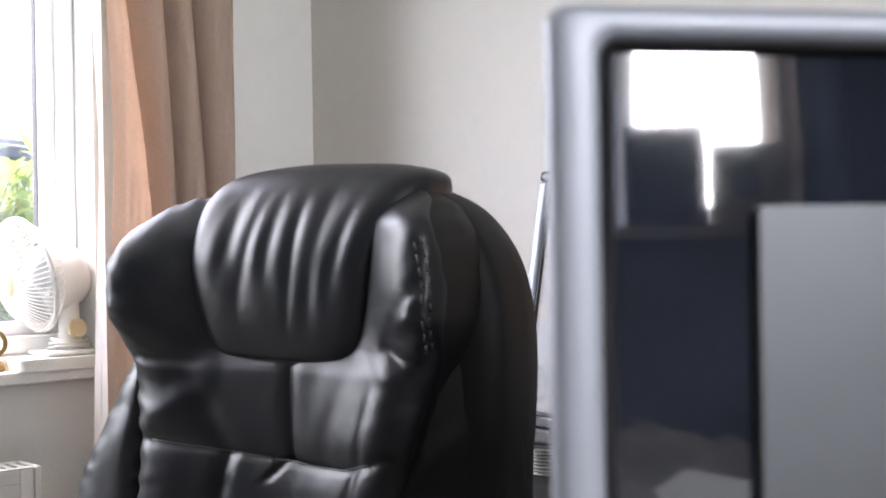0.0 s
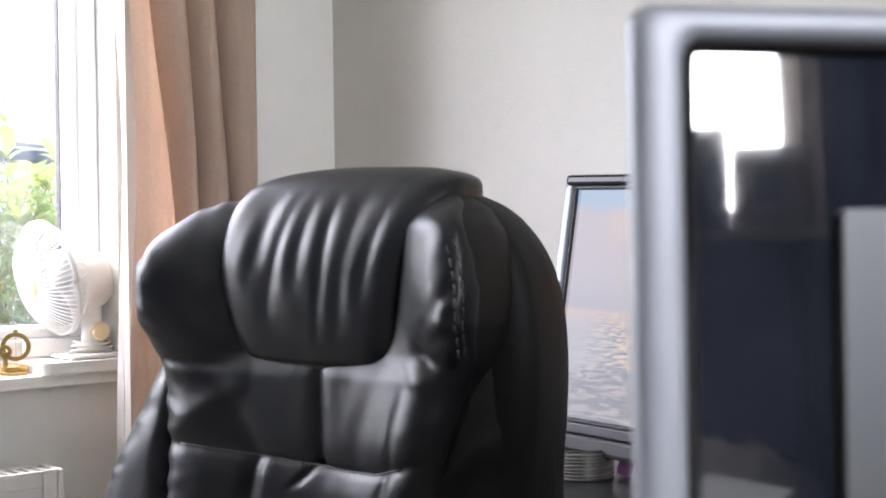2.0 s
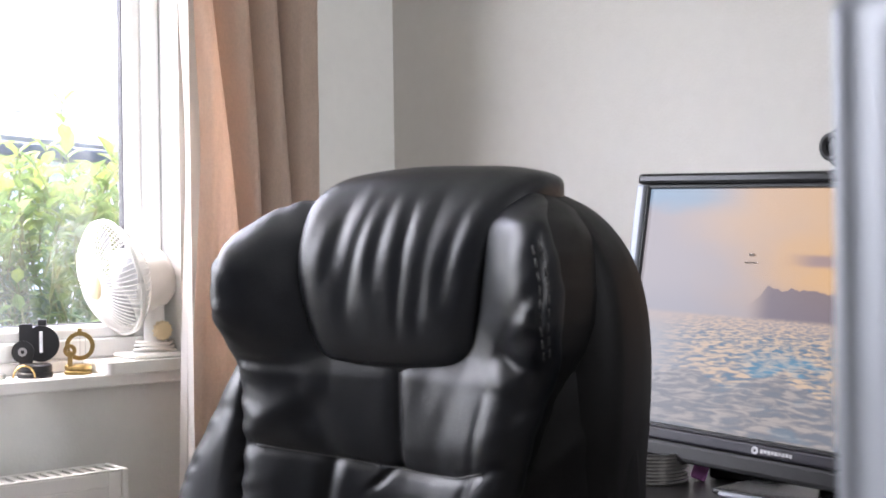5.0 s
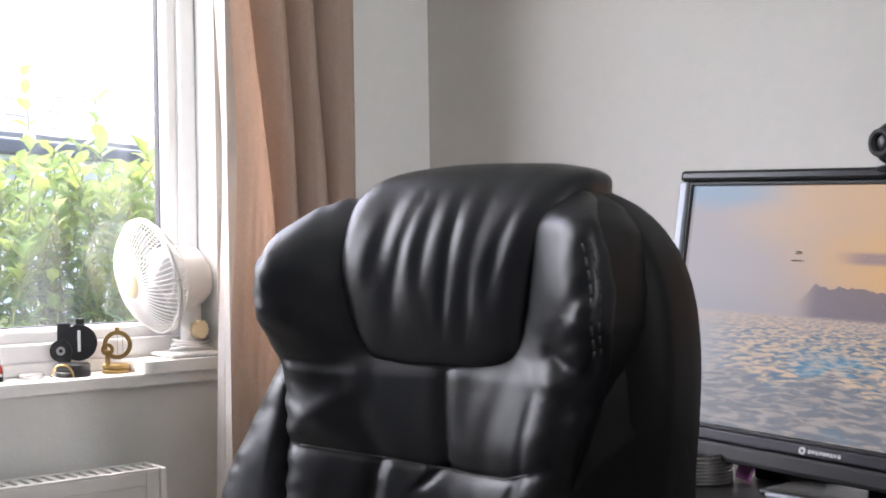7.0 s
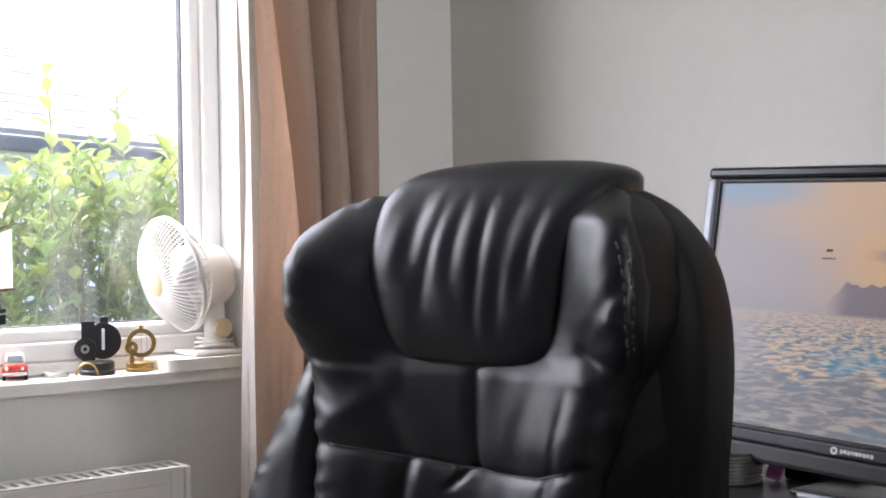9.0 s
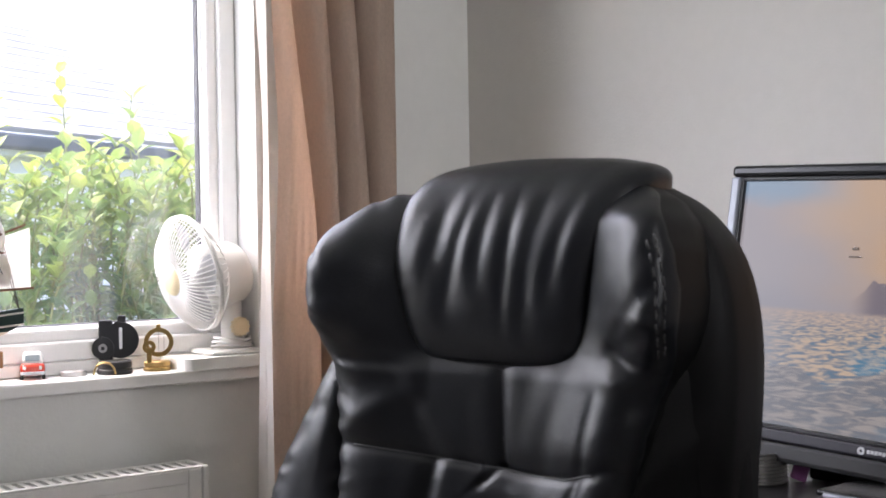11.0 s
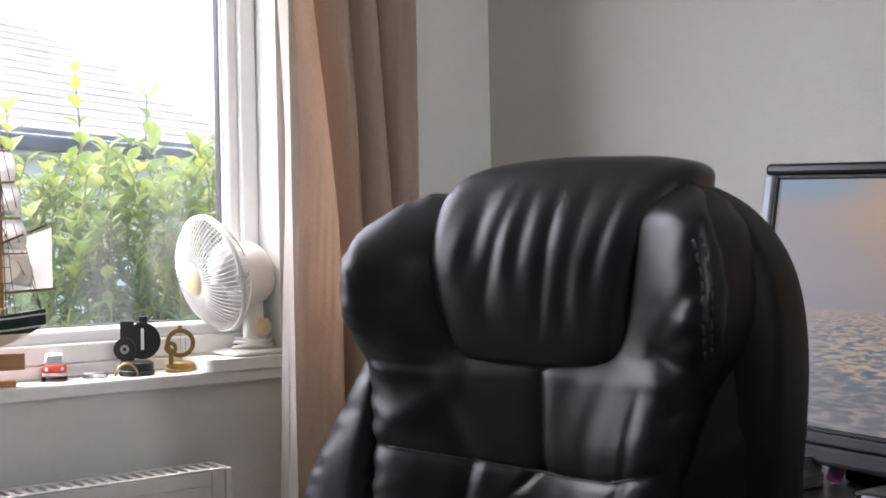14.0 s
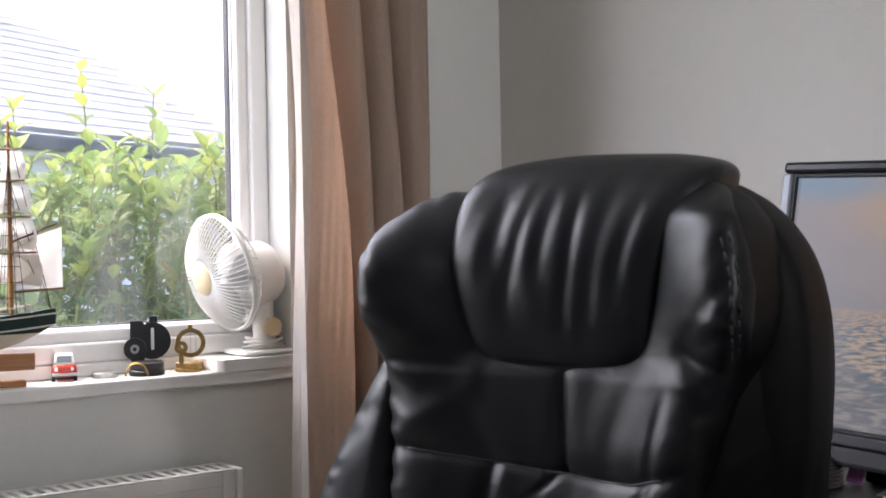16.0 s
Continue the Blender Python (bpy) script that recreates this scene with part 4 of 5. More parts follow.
for i in range(12):
    a = 2 * math.pi * i / 12
    box(bm, (0.0165, -0.002, 0), (0.0192, 0.002, 0.012), m=pose(0.016, -0.016, 0.074, 90) @ pose(0, 0, 0, 0, 0, 30 * i))
part("knob", bm, M_CREAM, fan, "cream ribbed tilt knob")
# the head turns towards the room and to one side, and tilts up a little
HEADM = pose(-0.072, 0.016, 0.180, 0, 0, 0) @ pose(0, 0, 0, 0, 0, -88) @ pose(0, 0, 0, 13, 0, 0)
FR = 0.113


def cage_profile(f):
    """Radius and forward bulge of the front wires, from the hub out to the rim."""
    r = 0.033 + (FR - 0.033) * f
    return r, -0.040 + 0.040 * f ** 2.6


bm = bmesh.new()
for f in (0.0, 1.0):
    r, y = cage_profile(f)
    tube(bm, [(r * math.cos(2 * math.pi * q / 64), y, r * math.sin(2 * math.pi * q / 64)) for q in range(64)], 0.0016 if f < 1 else 0.0032, 6, closed=True)
cage = part("front_cage", bm, M_FAN, fan, m=HEADM, smooth=True)
bm = bmesh.new()
pts = []
for k in range(11):
    r, y = cage_profile(k / 10)
    pts.append((r * math.cos(0.10 * k / 10), y, r * math.sin(0.10 * k / 10)))
tube(bm, pts, 0.0015, 5)
wire = part("wire", bm, M_FAN, cage, smooth=True)
for i in range(1, 66):
    o = wire.copy()
    scene.collection.objects.link(o)
    o.matrix_basis = pose(0, 0, 0, 0, 360 * i / 66, 0)
bm = bmesh.new()
tube(bm, [(FR * math.cos(2 * math.pi * q / 64), 0.007, FR * math.sin(2 * math.pi * q / 64)) for q in range(64)], 0.0036, 6, closed=True)
rear = part("rear_cage", bm, M_FAN, fan, m=HEADM, smooth=True)
bm = bmesh.new()
tube(bm, [(FR - 0.05 * k / 5, 0.004 + 0.045 * (k / 5) ** 0.6, 0) for k in range(6)], 0.0013, 4)
wire = part("wire", bm, M_FAN, rear, smooth=True)
for i in range(1, 48):
    o = wire.copy()
    scene.collection.objects.link(o)
    o.matrix_basis = pose(0, 0, 0, 0, 360 * i / 48, 0)
bm = bmesh.new()
lathe(bm, [(0, 0.049), (0.012, 0.049), (0.030, 0.046), (0.034, 0.040), (0.034, 0.036), (0, 0.036)], 40, pose(0, 0, 0, 90))
part("hub_cap", bm, M_CREAM, fan, "cream round hub badge", m=HEADM, smooth=True)
bm = bmesh.new()
lathe(bm, [(0, -0.118), (0.034, -0.116), (0.052, -0.108), (0.061, -0.094), (0.066, -0.06), (0.070, -0.038), (0.070, -0.030), (0, -0.030)], 36, pose(0, 0, -0.020, 90))
part("motor_housing", bm, M_FAN, fan, m=HEADM, smooth=True)
for i in range(4):
    bm = bmesh.new()
    a0 = math.pi / 2 * i
    rows = []
    for k in range(6):
        r = 0.02 + 0.078 * k / 5
        row = []
        for q in range(6):
            w = (q / 5 - 0.5) * (0.5 + 0.6 * math.sin(math.pi * (k + 1) / 7))
            row.append(bm.verts.new((r * math.cos(a0 + w), 0.004 + 0.016 * (q / 5 - 0.5), r * math.sin(a0 + w))))
        rows.append(row)
    for ra, rb in zip(rows, rows[1:]):
        for q in range(5):
            bm.faces.new((ra[q], ra[q + 1], rb[q + 1], rb[q]))
    bmesh.ops.solidify(bm, geom=bm.faces[:], thickness=0.0015)
    part("blade", bm, M_BLADE, fan, m=HEADM, smooth=True)

# pocket instruments: a brass one and a black one, each a ring on a low case
brass = thing("brass_compass", pose(0.952, 2.345, SZ, 0, 0, -30), "aged brass prismatic compass standing open on the sill", "compass")
bm = bmesh.new()
lathe(bm, [(0, 0.0), (0.024, 0.0), (0.026, 0.002), (0.026, 0.006), (0.023, 0.008), (0.025, 0.010), (0.025, 0.016), (0.022, 0.018), (0, 0.018)], 36)
part("case", bm, M_BRASS, brass, smooth=False)
bm = bmesh.new()
ring_plate(bm, 0.002, 0.052, 0.0195, 0.0275, 0.012, 0.017)
box(bm, (-0.002, 0.0125, 0.078), (0.006, 0.0165, 0.086), 0.0015)
lid = part("lid_ring", bm, M_BRASS, brass)
bm = bmesh.new()
tube(bm, [(0.002, 0.0145, 0.032), (0.002, 0.0145, 0.073)], 0.0006, 5)
tube(bm, [(0.012, 0.0145, 0.035), (0.012, 0.0145, 0.069)], 0.0006, 5)
part("sight_wire", bm, M_STEEL, lid)
bm = bmesh.new()
box(bm, (-0.017, -0.022, 0.014), (-0.008, -0.016, 0.045), 0.002)
ring_plate(bm, -0.0125, 0.046, 0.005, 0.012, -0.022, -0.016, 28)
part("prism_arm", bm, M_BRASS, brass)

black = thing("black_compass", pose(0.868, 2.345, SZ, 0, 0, -30) @ Matrix.Diagonal((1.14, 1.14, 1.17, 1)), "black enamelled lensatic compass standing open on the sill", "compass")
bm = bmesh.new()
lathe(bm, [(0, 0.0), (0.027, 0.0), (0.028, 0.003), (0.028, 0.007), (0.026, 0.009), (0.027, 0.011), (0.027, 0.019), (0.024, 0.021), (0, 0.021)], 36)
part("case", bm, M_BLACKM, black)
bm = bmesh.new()
lathe(bm, [(0.0, 0.012), (0.029, 0.012), (0.029, 0.018), (0.0, 0.018)], 40, pose(0.008, 0.03, 0.052, 90))
cov = part("cover", bm, M_BLACKM, black)
bm = bmesh.new()
box(bm, (0.006, 0.0105, 0.038), (0.011, 0.0119, 0.072), 0.0006)
part("sight_slot", bm, M_PAPER, cov, "pale sighting slot")
bm = bmesh.new()
box(bm, (-0.028, 0.0185, 0.020), (-0.006, 0.025, 0.084), 0.002)
box(bm, (0.002, 0.0185, 0.070), (0.016, 0.025, 0.091), 0.002)
part("frame", bm, M_BLACKM, black)
bm = bmesh.new()
lathe(bm, [(0, 0.0), (0.0165, 0.0), (0.0175, 0.002), (0.0175, 0.005), (0, 0.005)], 32, pose(-0.016, -0.015, 0.042, 90))
eye_ = part("eyepiece", bm, M_BLACKM, black)
bm = bmesh.new()
ring_plate(bm, -0.016, 0.042, 0.003, 0.007, -0.0218, -0.0205, 24)
part("eyepiece_ring", bm, M_STEEL, eye_)
bm = bmesh.new()
tube(bm, [(-0.012 + 0.017 * math.cos(math.pi * q / 16), -0.033, 0.002 + 0.019 * math.sin(math.pi * q / 16)) for q in range(17)], 0.0016, 7)
part("thumb_loop", bm, M_BRASS, black, "thin brass thumb loop")

bm = bmesh.new()
lathe(bm, [(0, 0), (0.0225, 0), (0.0235, 0.001), (0.0235, 0.008), (0.0225, 0.0095), (0, 0.0095)], 40, pose(0.795, 2.362, SZ))
tagged(part("silver_tin", bm, M_STEEL), "small flat round silver tin on the sill", "tin")

car = thing("toy_car", pose(0.724, 2.372, SZ, 0, 0, -20) @ Matrix.Diagonal((1.0, 0.85, 1.22, 1)), "tiny red and white toy car on the sill", "toy car")


def loft(bm, sections, cap=True):
    """Skins rings of points that have the same count."""
    rings = [[bm.verts.new(p) for p in s] for s in sections]
    for a, b in zip(rings, rings[1:]):
        for i in range(len(a)):
            j = (i + 1) % len(a)
            bm.faces.new((a[i], a[j], b[j], b[i]))
    if cap:
        bm.faces.new(rings[0][::-1])
        bm.faces.new(rings[-1])
    bmesh.ops.recalc_face_normals(bm, faces=bm.faces)
    return bm


def car_section(y, w, z0, z1, r):
    return [(x, y, z) for x, z in rounded(-w, w, z0, z1, r, 4)]


bm = bmesh.new()
loft(bm, [car_section(-0.036, 0.016, 0.009, 0.018, 0.004), car_section(-0.033, 0.0195, 0.007, 0.0225, 0.007), car_section(-0.02, 0.0215, 0.006, 0.0255, 0.008),
          car_section(0.015, 0.0215, 0.006, 0.0255, 0.008), car_section(0.032, 0.0195, 0.007, 0.023, 0.007), car_section(0.037, 0.016, 0.009, 0.018, 0.004)])
part("body", bm, M_RED, car, smooth=True)
bm = bmesh.new()
loft(bm, [car_section(-0.026, 0.0175, 0.024, 0.0255, 0.0006), car_section(-0.018, 0.0165, 0.0235, 0.0375, 0.005), car_section(0.004, 0.0165, 0.0235, 0.040, 0.006),
          car_section(0.02, 0.0165, 0.0235, 0.0375, 0.005), car_section(0.030, 0.0175, 0.024, 0.0255, 0.0006)])
part("cabin", bm, M_CARW, car, "white roof", smooth=True)
bm = bmesh.new()
box(bm, (-0.0125, -0.0005, -0.0052), (0.0125, 0.0005, 0.0052), 0.0002, m=pose(0, -0.0228, 0.0318, -33))
part("windscreen", bm, M_GLASSD, car)
bm = bmesh.new()
box(bm, (-0.021, -0.039, 0.008), (0.021, -0.0355, 0.0125), 0.001)
part("bumper", bm, M_STEEL, car, "chrome bumper")
for x in (-1, 1):
    bm = bmesh.new()
    lathe(bm, [(0, 0), (0.003, 0), (0.0028, 0.002), (0, 0.003)], 14, pose(x * 0.0135, -0.0345, 0.018, 90))
    part("headlight", bm, M_CARW, car)
    for y in (-0.022, 0.022):
        bm = bmesh.new()
        lathe(bm, [(0, -0.003), (0.0075, -0.003), (0.008, 0), (0.0075, 0.003), (0, 0.003)], 20, pose(x * 0.0185, y, 0.008, 0, 90))
        part("wheel", bm, M_TYRE, car)

# model ship, its stern towards the fan; local x runs along the keel
ship = thing("model_ship", pose(0.509, 2.357, SZ, 0, 0, -12) @ Matrix.Diagonal((1.2, 1.1, 1.06, 1)), "wooden model sailing ship with green hull and cloth sails", "model ship")

LIFT = pose(0.02, 0, 0.006)


def hull_sections():
    """Cross sections of the hull from bow to stern."""
    secs = []
    for i in range(15):
        s = i / 14
        x = -0.20 + 0.335 * s
        w = 0.034 * (1 - abs(2 * s - 0.9) ** 2.6 * 0.9)
        sheer = 0.104 + 0.014 * (2 * s - 1) ** 2
        keel = 0.047 + 0.045 * (max(0, s - 0.62) / 0.38) ** 2 + 0.02 * max(0, 0.2 - s) * 4
        pts = []
        for k in range(11):
            a = math.pi * k / 10
            z = keel + (sheer - keel) * (1 - math.sin(a) ** 0.85)
            pts.append((x, -max(0.003, w) * math.copysign(abs(math.cos(a)) ** 0.6, math.cos(a)), z))
        secs.append(pts)
    return secs


secs = hull_sections()
bm = bmesh.new()
rings = [[bm.verts.new(p) for p in s] for s in secs]
for a, b in zip(rings, rings[1:]):
    for i in range(10):
        bm.faces.new((a[i], a[i + 1], b[i + 1], b[i]))
    bm.faces.new((a[0], b[0], b[10], a[10]))
bm.faces.new(rings[0])
bm.faces.new(rings[-1][::-1])
bmesh.ops.recalc_face_normals(bm, faces=bm.faces)
bmesh.ops.bisect_plane(bm, geom=bm.verts[:] + bm.edges[:] + bm.faces[:], plane_co=(0, 0, 0.079), plane_no=(0, 0, 1))
low = bm.copy()
bmesh.ops.delete(bm, geom=[v for v in bm.verts if v.co.z < 0.0788], context="VERTS")
bmesh.ops.delete(low, geom=[v for v in low.verts if v.co.z > 0.0792], context="VERTS")
part("upper_hull", bm, M_HULLG, ship, "dark green upper hull", smooth=False, m=LIFT)
part("lower_hull", low, M_HULLW, ship, "cream lower hull", smooth=True, m=LIFT)
for zz in (0.081, 0.1):
    for sgn in (-1, 1):
        bm = bmesh.new()
        pts = []
        for s_, pz in [(i / 14, 0) for i in range(15)]:
            w = 0.034 * (1 - abs(2 * s_ - 0.9) ** 2.6 * 0.9)
            pts.append((-0.20 + 0.335 * s_, sgn * (max(0.003, w) * (1.0 if zz > 0.09 else 0.93) + 0.0012), zz + 0.010 * (2 * s_ - 1) ** 2))
        tube(bm, pts, 0.0016, 5)
        part("rubbing_strake", bm, M_SAIL, ship, "pale painted strake", m=LIFT)
bm = bmesh.new()
for x in (-0.09, 0.04):
    plate(bm, [(-0.05, 0.004), (0.05, 0.004), (0.045, 0.03), (0.022, 0.060), (-0.022, 0.060), (-0.045, 0.03)], -0.004, 0.004)
    vs = bm.verts[-12:]
    bmesh.ops.transform(bm, matrix=pose(x, 0, 0, 0, 0, 90), verts=vs)
box(bm, (-0.13, -0.012, 0.0), (0.112, 0.012, 0.010), 0.002)
box(bm, (-0.125, -0.007, 0.026), (0.125, 0.007, 0.0535), 0.002)
part("cradle", bm, M_WOOD, ship, "orange varnished wooden cradle")
BRACE = Matrix.Rotation(radians(52), 3, "Z")
MASTS = ((-0.13, 0.36), (-0.02, 0.46), (0.075, 0.42))
for mx, mz in MASTS:
    bm = bmesh.new()
    tube(bm, [(mx, 0, 0.09), (mx, 0, mz)], 0.0042, 10, taper=0.4)
    mast = part("mast", bm, M_WOOD, ship, m=LIFT)
    for fz in (0.34, 0.52, 0.70, 0.86):
        z = 0.10 + (mz - 0.10) * fz
        w = 0.046 * (1.3 - fz)
        bm = bmesh.new()
        tube(bm, [(mx - 0.004, -w, z), (mx - 0.004, w, z)], 0.0018, 6)
        bmesh.ops.rotate(bm, cent=(mx, 0, 0), matrix=BRACE, verts=bm.verts)
        part("yard", bm, M_DWOOD, mast)
        bm = bmesh.new()
        rows = []
        hgt = (mz - 0.10) * 0.165
        for j in range(9):
            row = []
            for i in range(13):
                u, v = i / 12 * 2 - 1, j / 8
                row.append(bm.verts.new((mx + 0.003 + 0.024 * math.sin(math.pi * v) * (1 - 0.6 * u * u), u * w * (0.92 + 0.12 * v), z - 0.003 - hgt * v * (1 - 0.12 * (1 - u * u)))))
            rows.append(row)
        for ra, rb in zip(rows, rows[1:]):
            for i in range(12):
                bm.faces.new((ra[i], ra[i + 1], rb[i + 1], rb[i]))
        bmesh.ops.solidify(bm, geom=bm.faces[:], thickness=0.0008)
        bmesh.ops.rotate(bm, cent=(mx, 0, 0), matrix=BRACE, verts=bm.verts)
        part("sail", bm, M_SAIL, mast, "off-white cloth sail", smooth=True)
    bm = bmesh.new()
    for sgn in (-1, 1):
        for k in range(4):
            tube(bm, [(mx - 0.02 + 0.012 * k, sgn * 0.030, 0.112), (mx, 0, mz * 0.86)], 0.0006, 4)
        for q in range(8):
            f = q / 10
            za = 0.112 + (mz * 0.86 - 0.112) * f
            tube(bm, [(mx - 0.02 * (1 - f), sgn * 0.030 * (1 - f), za), (mx + 0.016 * (1 - f), sgn * 0.030 * (1 - f), za)], 0.0005, 4)
    part("rigging", bm, M_ROPE, mast)
# gaff sail over the stern
bm = bmesh.new()
tube(bm, [(0.075, 0, 0.145), (0.150, 0, 0.150)], 0.002, 6)
part("boom", bm, M_DWOOD, ship, m=LIFT)
bm = bmesh.new()
tube(bm, [(0.075, 0, 0.225), (0.140, 0, 0.255)], 0.002, 6)
gaff = part("gaff", bm, M_DWOOD, ship, m=LIFT)
bm = bmesh.new()
rows = []
for j in range(9):
    row = []
    for i in range(9):
        u, v = i / 8, j / 8
        row.append(bm.verts.new((0.080 + 0.066 * u, 0.012 * math.sin(math.pi * u) * math.sin(math.pi * v), 0.150 + (0.074 + 0.026 * u) * v)))
    rows.append(row)
for ra, rb in zip(rows, rows[1:]):
    for i in range(8):
        bm.faces.new((ra[i], ra[i + 1], rb[i + 1], rb[i]))
bmesh.ops.solidify(bm, geom=bm.faces[:], thickness=0.0008)
part("sail", bm, M_SAIL, gaff, "off-white cloth sail", smooth=True)
bm = bmesh.new()
for mz in (0.41, 0.33, 0.26):
    tube(bm, [(0.130, 0, 0.112), (0.075, 0, mz)], 0.0006, 4)
part("stay", bm, M_ROPE, gaff)
bm = bmesh.new()
for sgn in (-1, 1):
    for i in range(20):
        x = -0.18 + 0.0148 * i
        s_ = (x + 0.20) / 0.335
        w = 0.034 * (1 - abs(2 * s_ - 0.9) ** 2.6 * 0.9)
        zz = 0.104 + 0.014 * (2 * s_ - 1) ** 2
        tube(bm, [(x, sgn * w * 0.95, zz - 0.002), (x, sgn * w * 0.95, zz + 0.011)], 0.0007, 4)
    tube(bm, [(-0.18 + 0.0148 * i, sgn * 0.95 * 0.034 * (1 - abs(2 * ((0.02 + 0.0148 * i) / 0.335) - 0.9) ** 2.6 * 0.9), 0.115 + 0.014 * (2 * ((0.02 + 0.0148 * i) / 0.335) - 1) ** 2) for i in range(20)], 0.001, 4)
part("deck_rail", bm, M_HULLW, ship, m=LIFT)
bm = bmesh.new()
box(bm, (-0.06, -0.012, 0.100), (-0.035, 0.012, 0.122), 0.002)
box(bm, (0.02, -0.010, 0.100), (0.045, 0.010, 0.118), 0.002)
part("deck_house", bm, M_WOOD, ship, m=LIFT)

# ---- shrub outside ----
rng = random.Random(7)
shrub = thing("shrub", pose(0, 0, 0), "leafy green garden shrub with yellow-green young shoots", "shrub")


def leaf(verts, faces, p, d, up, ln, wd):
    """A pointed leaf folded along its midrib and curved down."""
    d = d.normalized()
    side = d.cross(up)
    if side.length < 1e-3:
        side = d.cross(Vector((1, 0, 0.2)))
    side.normalize()
    nrm = side.cross(d)
    b = len(verts)
    prof = ((0.0, 0.0, 0.0), (0.28, 0.42, 0.03), (0.6, 0.40, 0.0), (1.0, 0.0, -0.16))
    for f, w, h in prof:
        c = p + d * (ln * f) + nrm * (ln * h)
        if w == 0:
            verts.append(c)
        else:
            verts.extend((c - side * (wd * w) + nrm * (wd * 0.14), c, c + side * (wd * w) + nrm * (wd * 0.14)))
    faces.extend(((b, b + 2, b + 1), (b, b + 3, b + 2), (b + 1, b + 2, b + 5, b + 4), (b + 2, b + 3, b + 6, b + 5), (b + 4, b + 5, b + 7), (b + 5, b + 6, b + 7)))


verts, faces = [], []
sbm = bmesh.new()


def crown_top(x, y):
    """Uneven height of the shrub across the window."""
    return 1.30 + 0.05 * math.sin(x * 5.1 + 0.5) + 0.04 * math.sin(x * 13 + y * 4) - 0.22 * smooth01(1.55, 1.95, x - 0.25 * (y - 3.4))


def shoot(p0, p1, n, size):
    tube(sbm, [p0, (p0 + p1) / 2 + Vector((rng.uniform(-0.02, 0.02), 0, 0)), p1], 0.0035, 5, taper=0.5)
    for k in range(n):
        f = (k + 0.6) / n
        p = p0.lerp(p1, f)
        for s in (0, 1):
            a = rng.uniform(0, 6.28) if s == 0 else a + 3.14 + rng.uniform(-0.5, 0.5)
            d = Vector((math.cos(a), math.sin(a), rng.uniform(0.0, 0.9) + 0.6 * f))
            z = size * rng.uniform(0.7, 1.2)
            leaf(verts, faces, p, d, Vector((0, 0, 1)), z, z * rng.uniform(0.48, 0.62))


for i in range(600):
    x = rng.uniform(0.75, 2.55)
    y = rng.uniform(3.05, 4.1)
    t = crown_top(x, y)
    z1 = t - abs(rng.gauss(0, 0.28)) + 0.02
    if z1 < 0.55:
        continue
    p1 = Vector((x, y, z1))
    p0 = p1 + Vector((rng.uniform(-0.08, 0.08), rng.uniform(-0.02, 0.10), -rng.uniform(0.12, 0.22)))
    shoot(p0, p1, rng.randint(3, 5), 0.066)
for i in range(760):
    x, y = rng.uniform(0.9, 2.8), rng.uniform(3.5, 4.45)
    z1 = rng.uniform(0.40, 1.18) - 0.15 * smooth01(1.7, 2.2, x - 0.3 * (y - 3.4))
    p1 = Vector((x, y, z1))
    shoot(p1 + Vector((rng.uniform(-0.08, 0.08), 0.05, -0.18)), p1, 4, 0.078)
for x, y, z1 in ((1.355, 3.91, 1.64), (1.455, 3.6, 1.53), (1.03, 3.55, 1.47), (1.62, 3.6, 1.36), (1.22, 3.5, 1.38), (0.98, 3.5, 1.42), (1.38, 3.4, 1.37)):
    shoot(Vector((x + 0.02, y, z1 - 0.32)), Vector((x, y, z1)), 6, 0.074)
me = bpy.data.meshes.new("leaves")
me.from_pydata([tuple(v) for v in verts], [], faces)
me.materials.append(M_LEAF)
lv = new("leaves", me)
lv.parent = shrub
tagged(lv, "glossy green and yellow-green leaves", kind="stuff")
for i in range(26):
    x, y = rng.uniform(0.8, 2.5), rng.uniform(3.2, 4.0)
    tube(sbm, [(x, y, -0.36), (x + rng.uniform(-0.1, 0.1), y, 0.4), (x + rng.uniform(-0.15, 0.15), y, 1.1)], 0.010, 6, taper=0.4)
part("stems", sbm, M_STEM, shrub)

# ---- house across the garden: eaves run along its local x ----
HX = 3.25
house = thing("neighbour_house", pose(4.65, 11.66, -0.38, 0, 0, 28), "white stuccoed bungalow with a tiled roof and grey gutter", "house")
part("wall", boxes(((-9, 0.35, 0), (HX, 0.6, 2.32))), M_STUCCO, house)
part("gutter", boxes(((-9, -0.06, 2.33), (HX, 0.09, 2.47)), bevel=0.03), M_GUTTER, house, "grey plastic gutter")
part("soffit", boxes(((-9, 0.091, 2.30), (HX, 0.349, 2.335))), M_UPVC, house)
# hipped roof: its end slopes back from the corner above the wall's end
HIPX = 3.2
bm = bmesh.new()
plate(bm, [(-9, 0.0), (HIPX, 0.0), (HIPX - 4.4, 5.2), (-9, 5.2)], -0.05, 0.0)
bmesh.ops.transform(bm, matrix=pose(0, 0, 0, -90), verts=bm.verts)
roof = part("roof", bm, M_ROOF, house, m=pose(0, 0.02, 2.48, 36))
PITCH, GAUGE = 0.30, 0.17


def tile_bm(bm=None, m=None):
    return box(bm if bm is not None else bmesh.new(), (-0.147, 0.0, 0.0), (0.147, 0.22, 0.022), m=m)


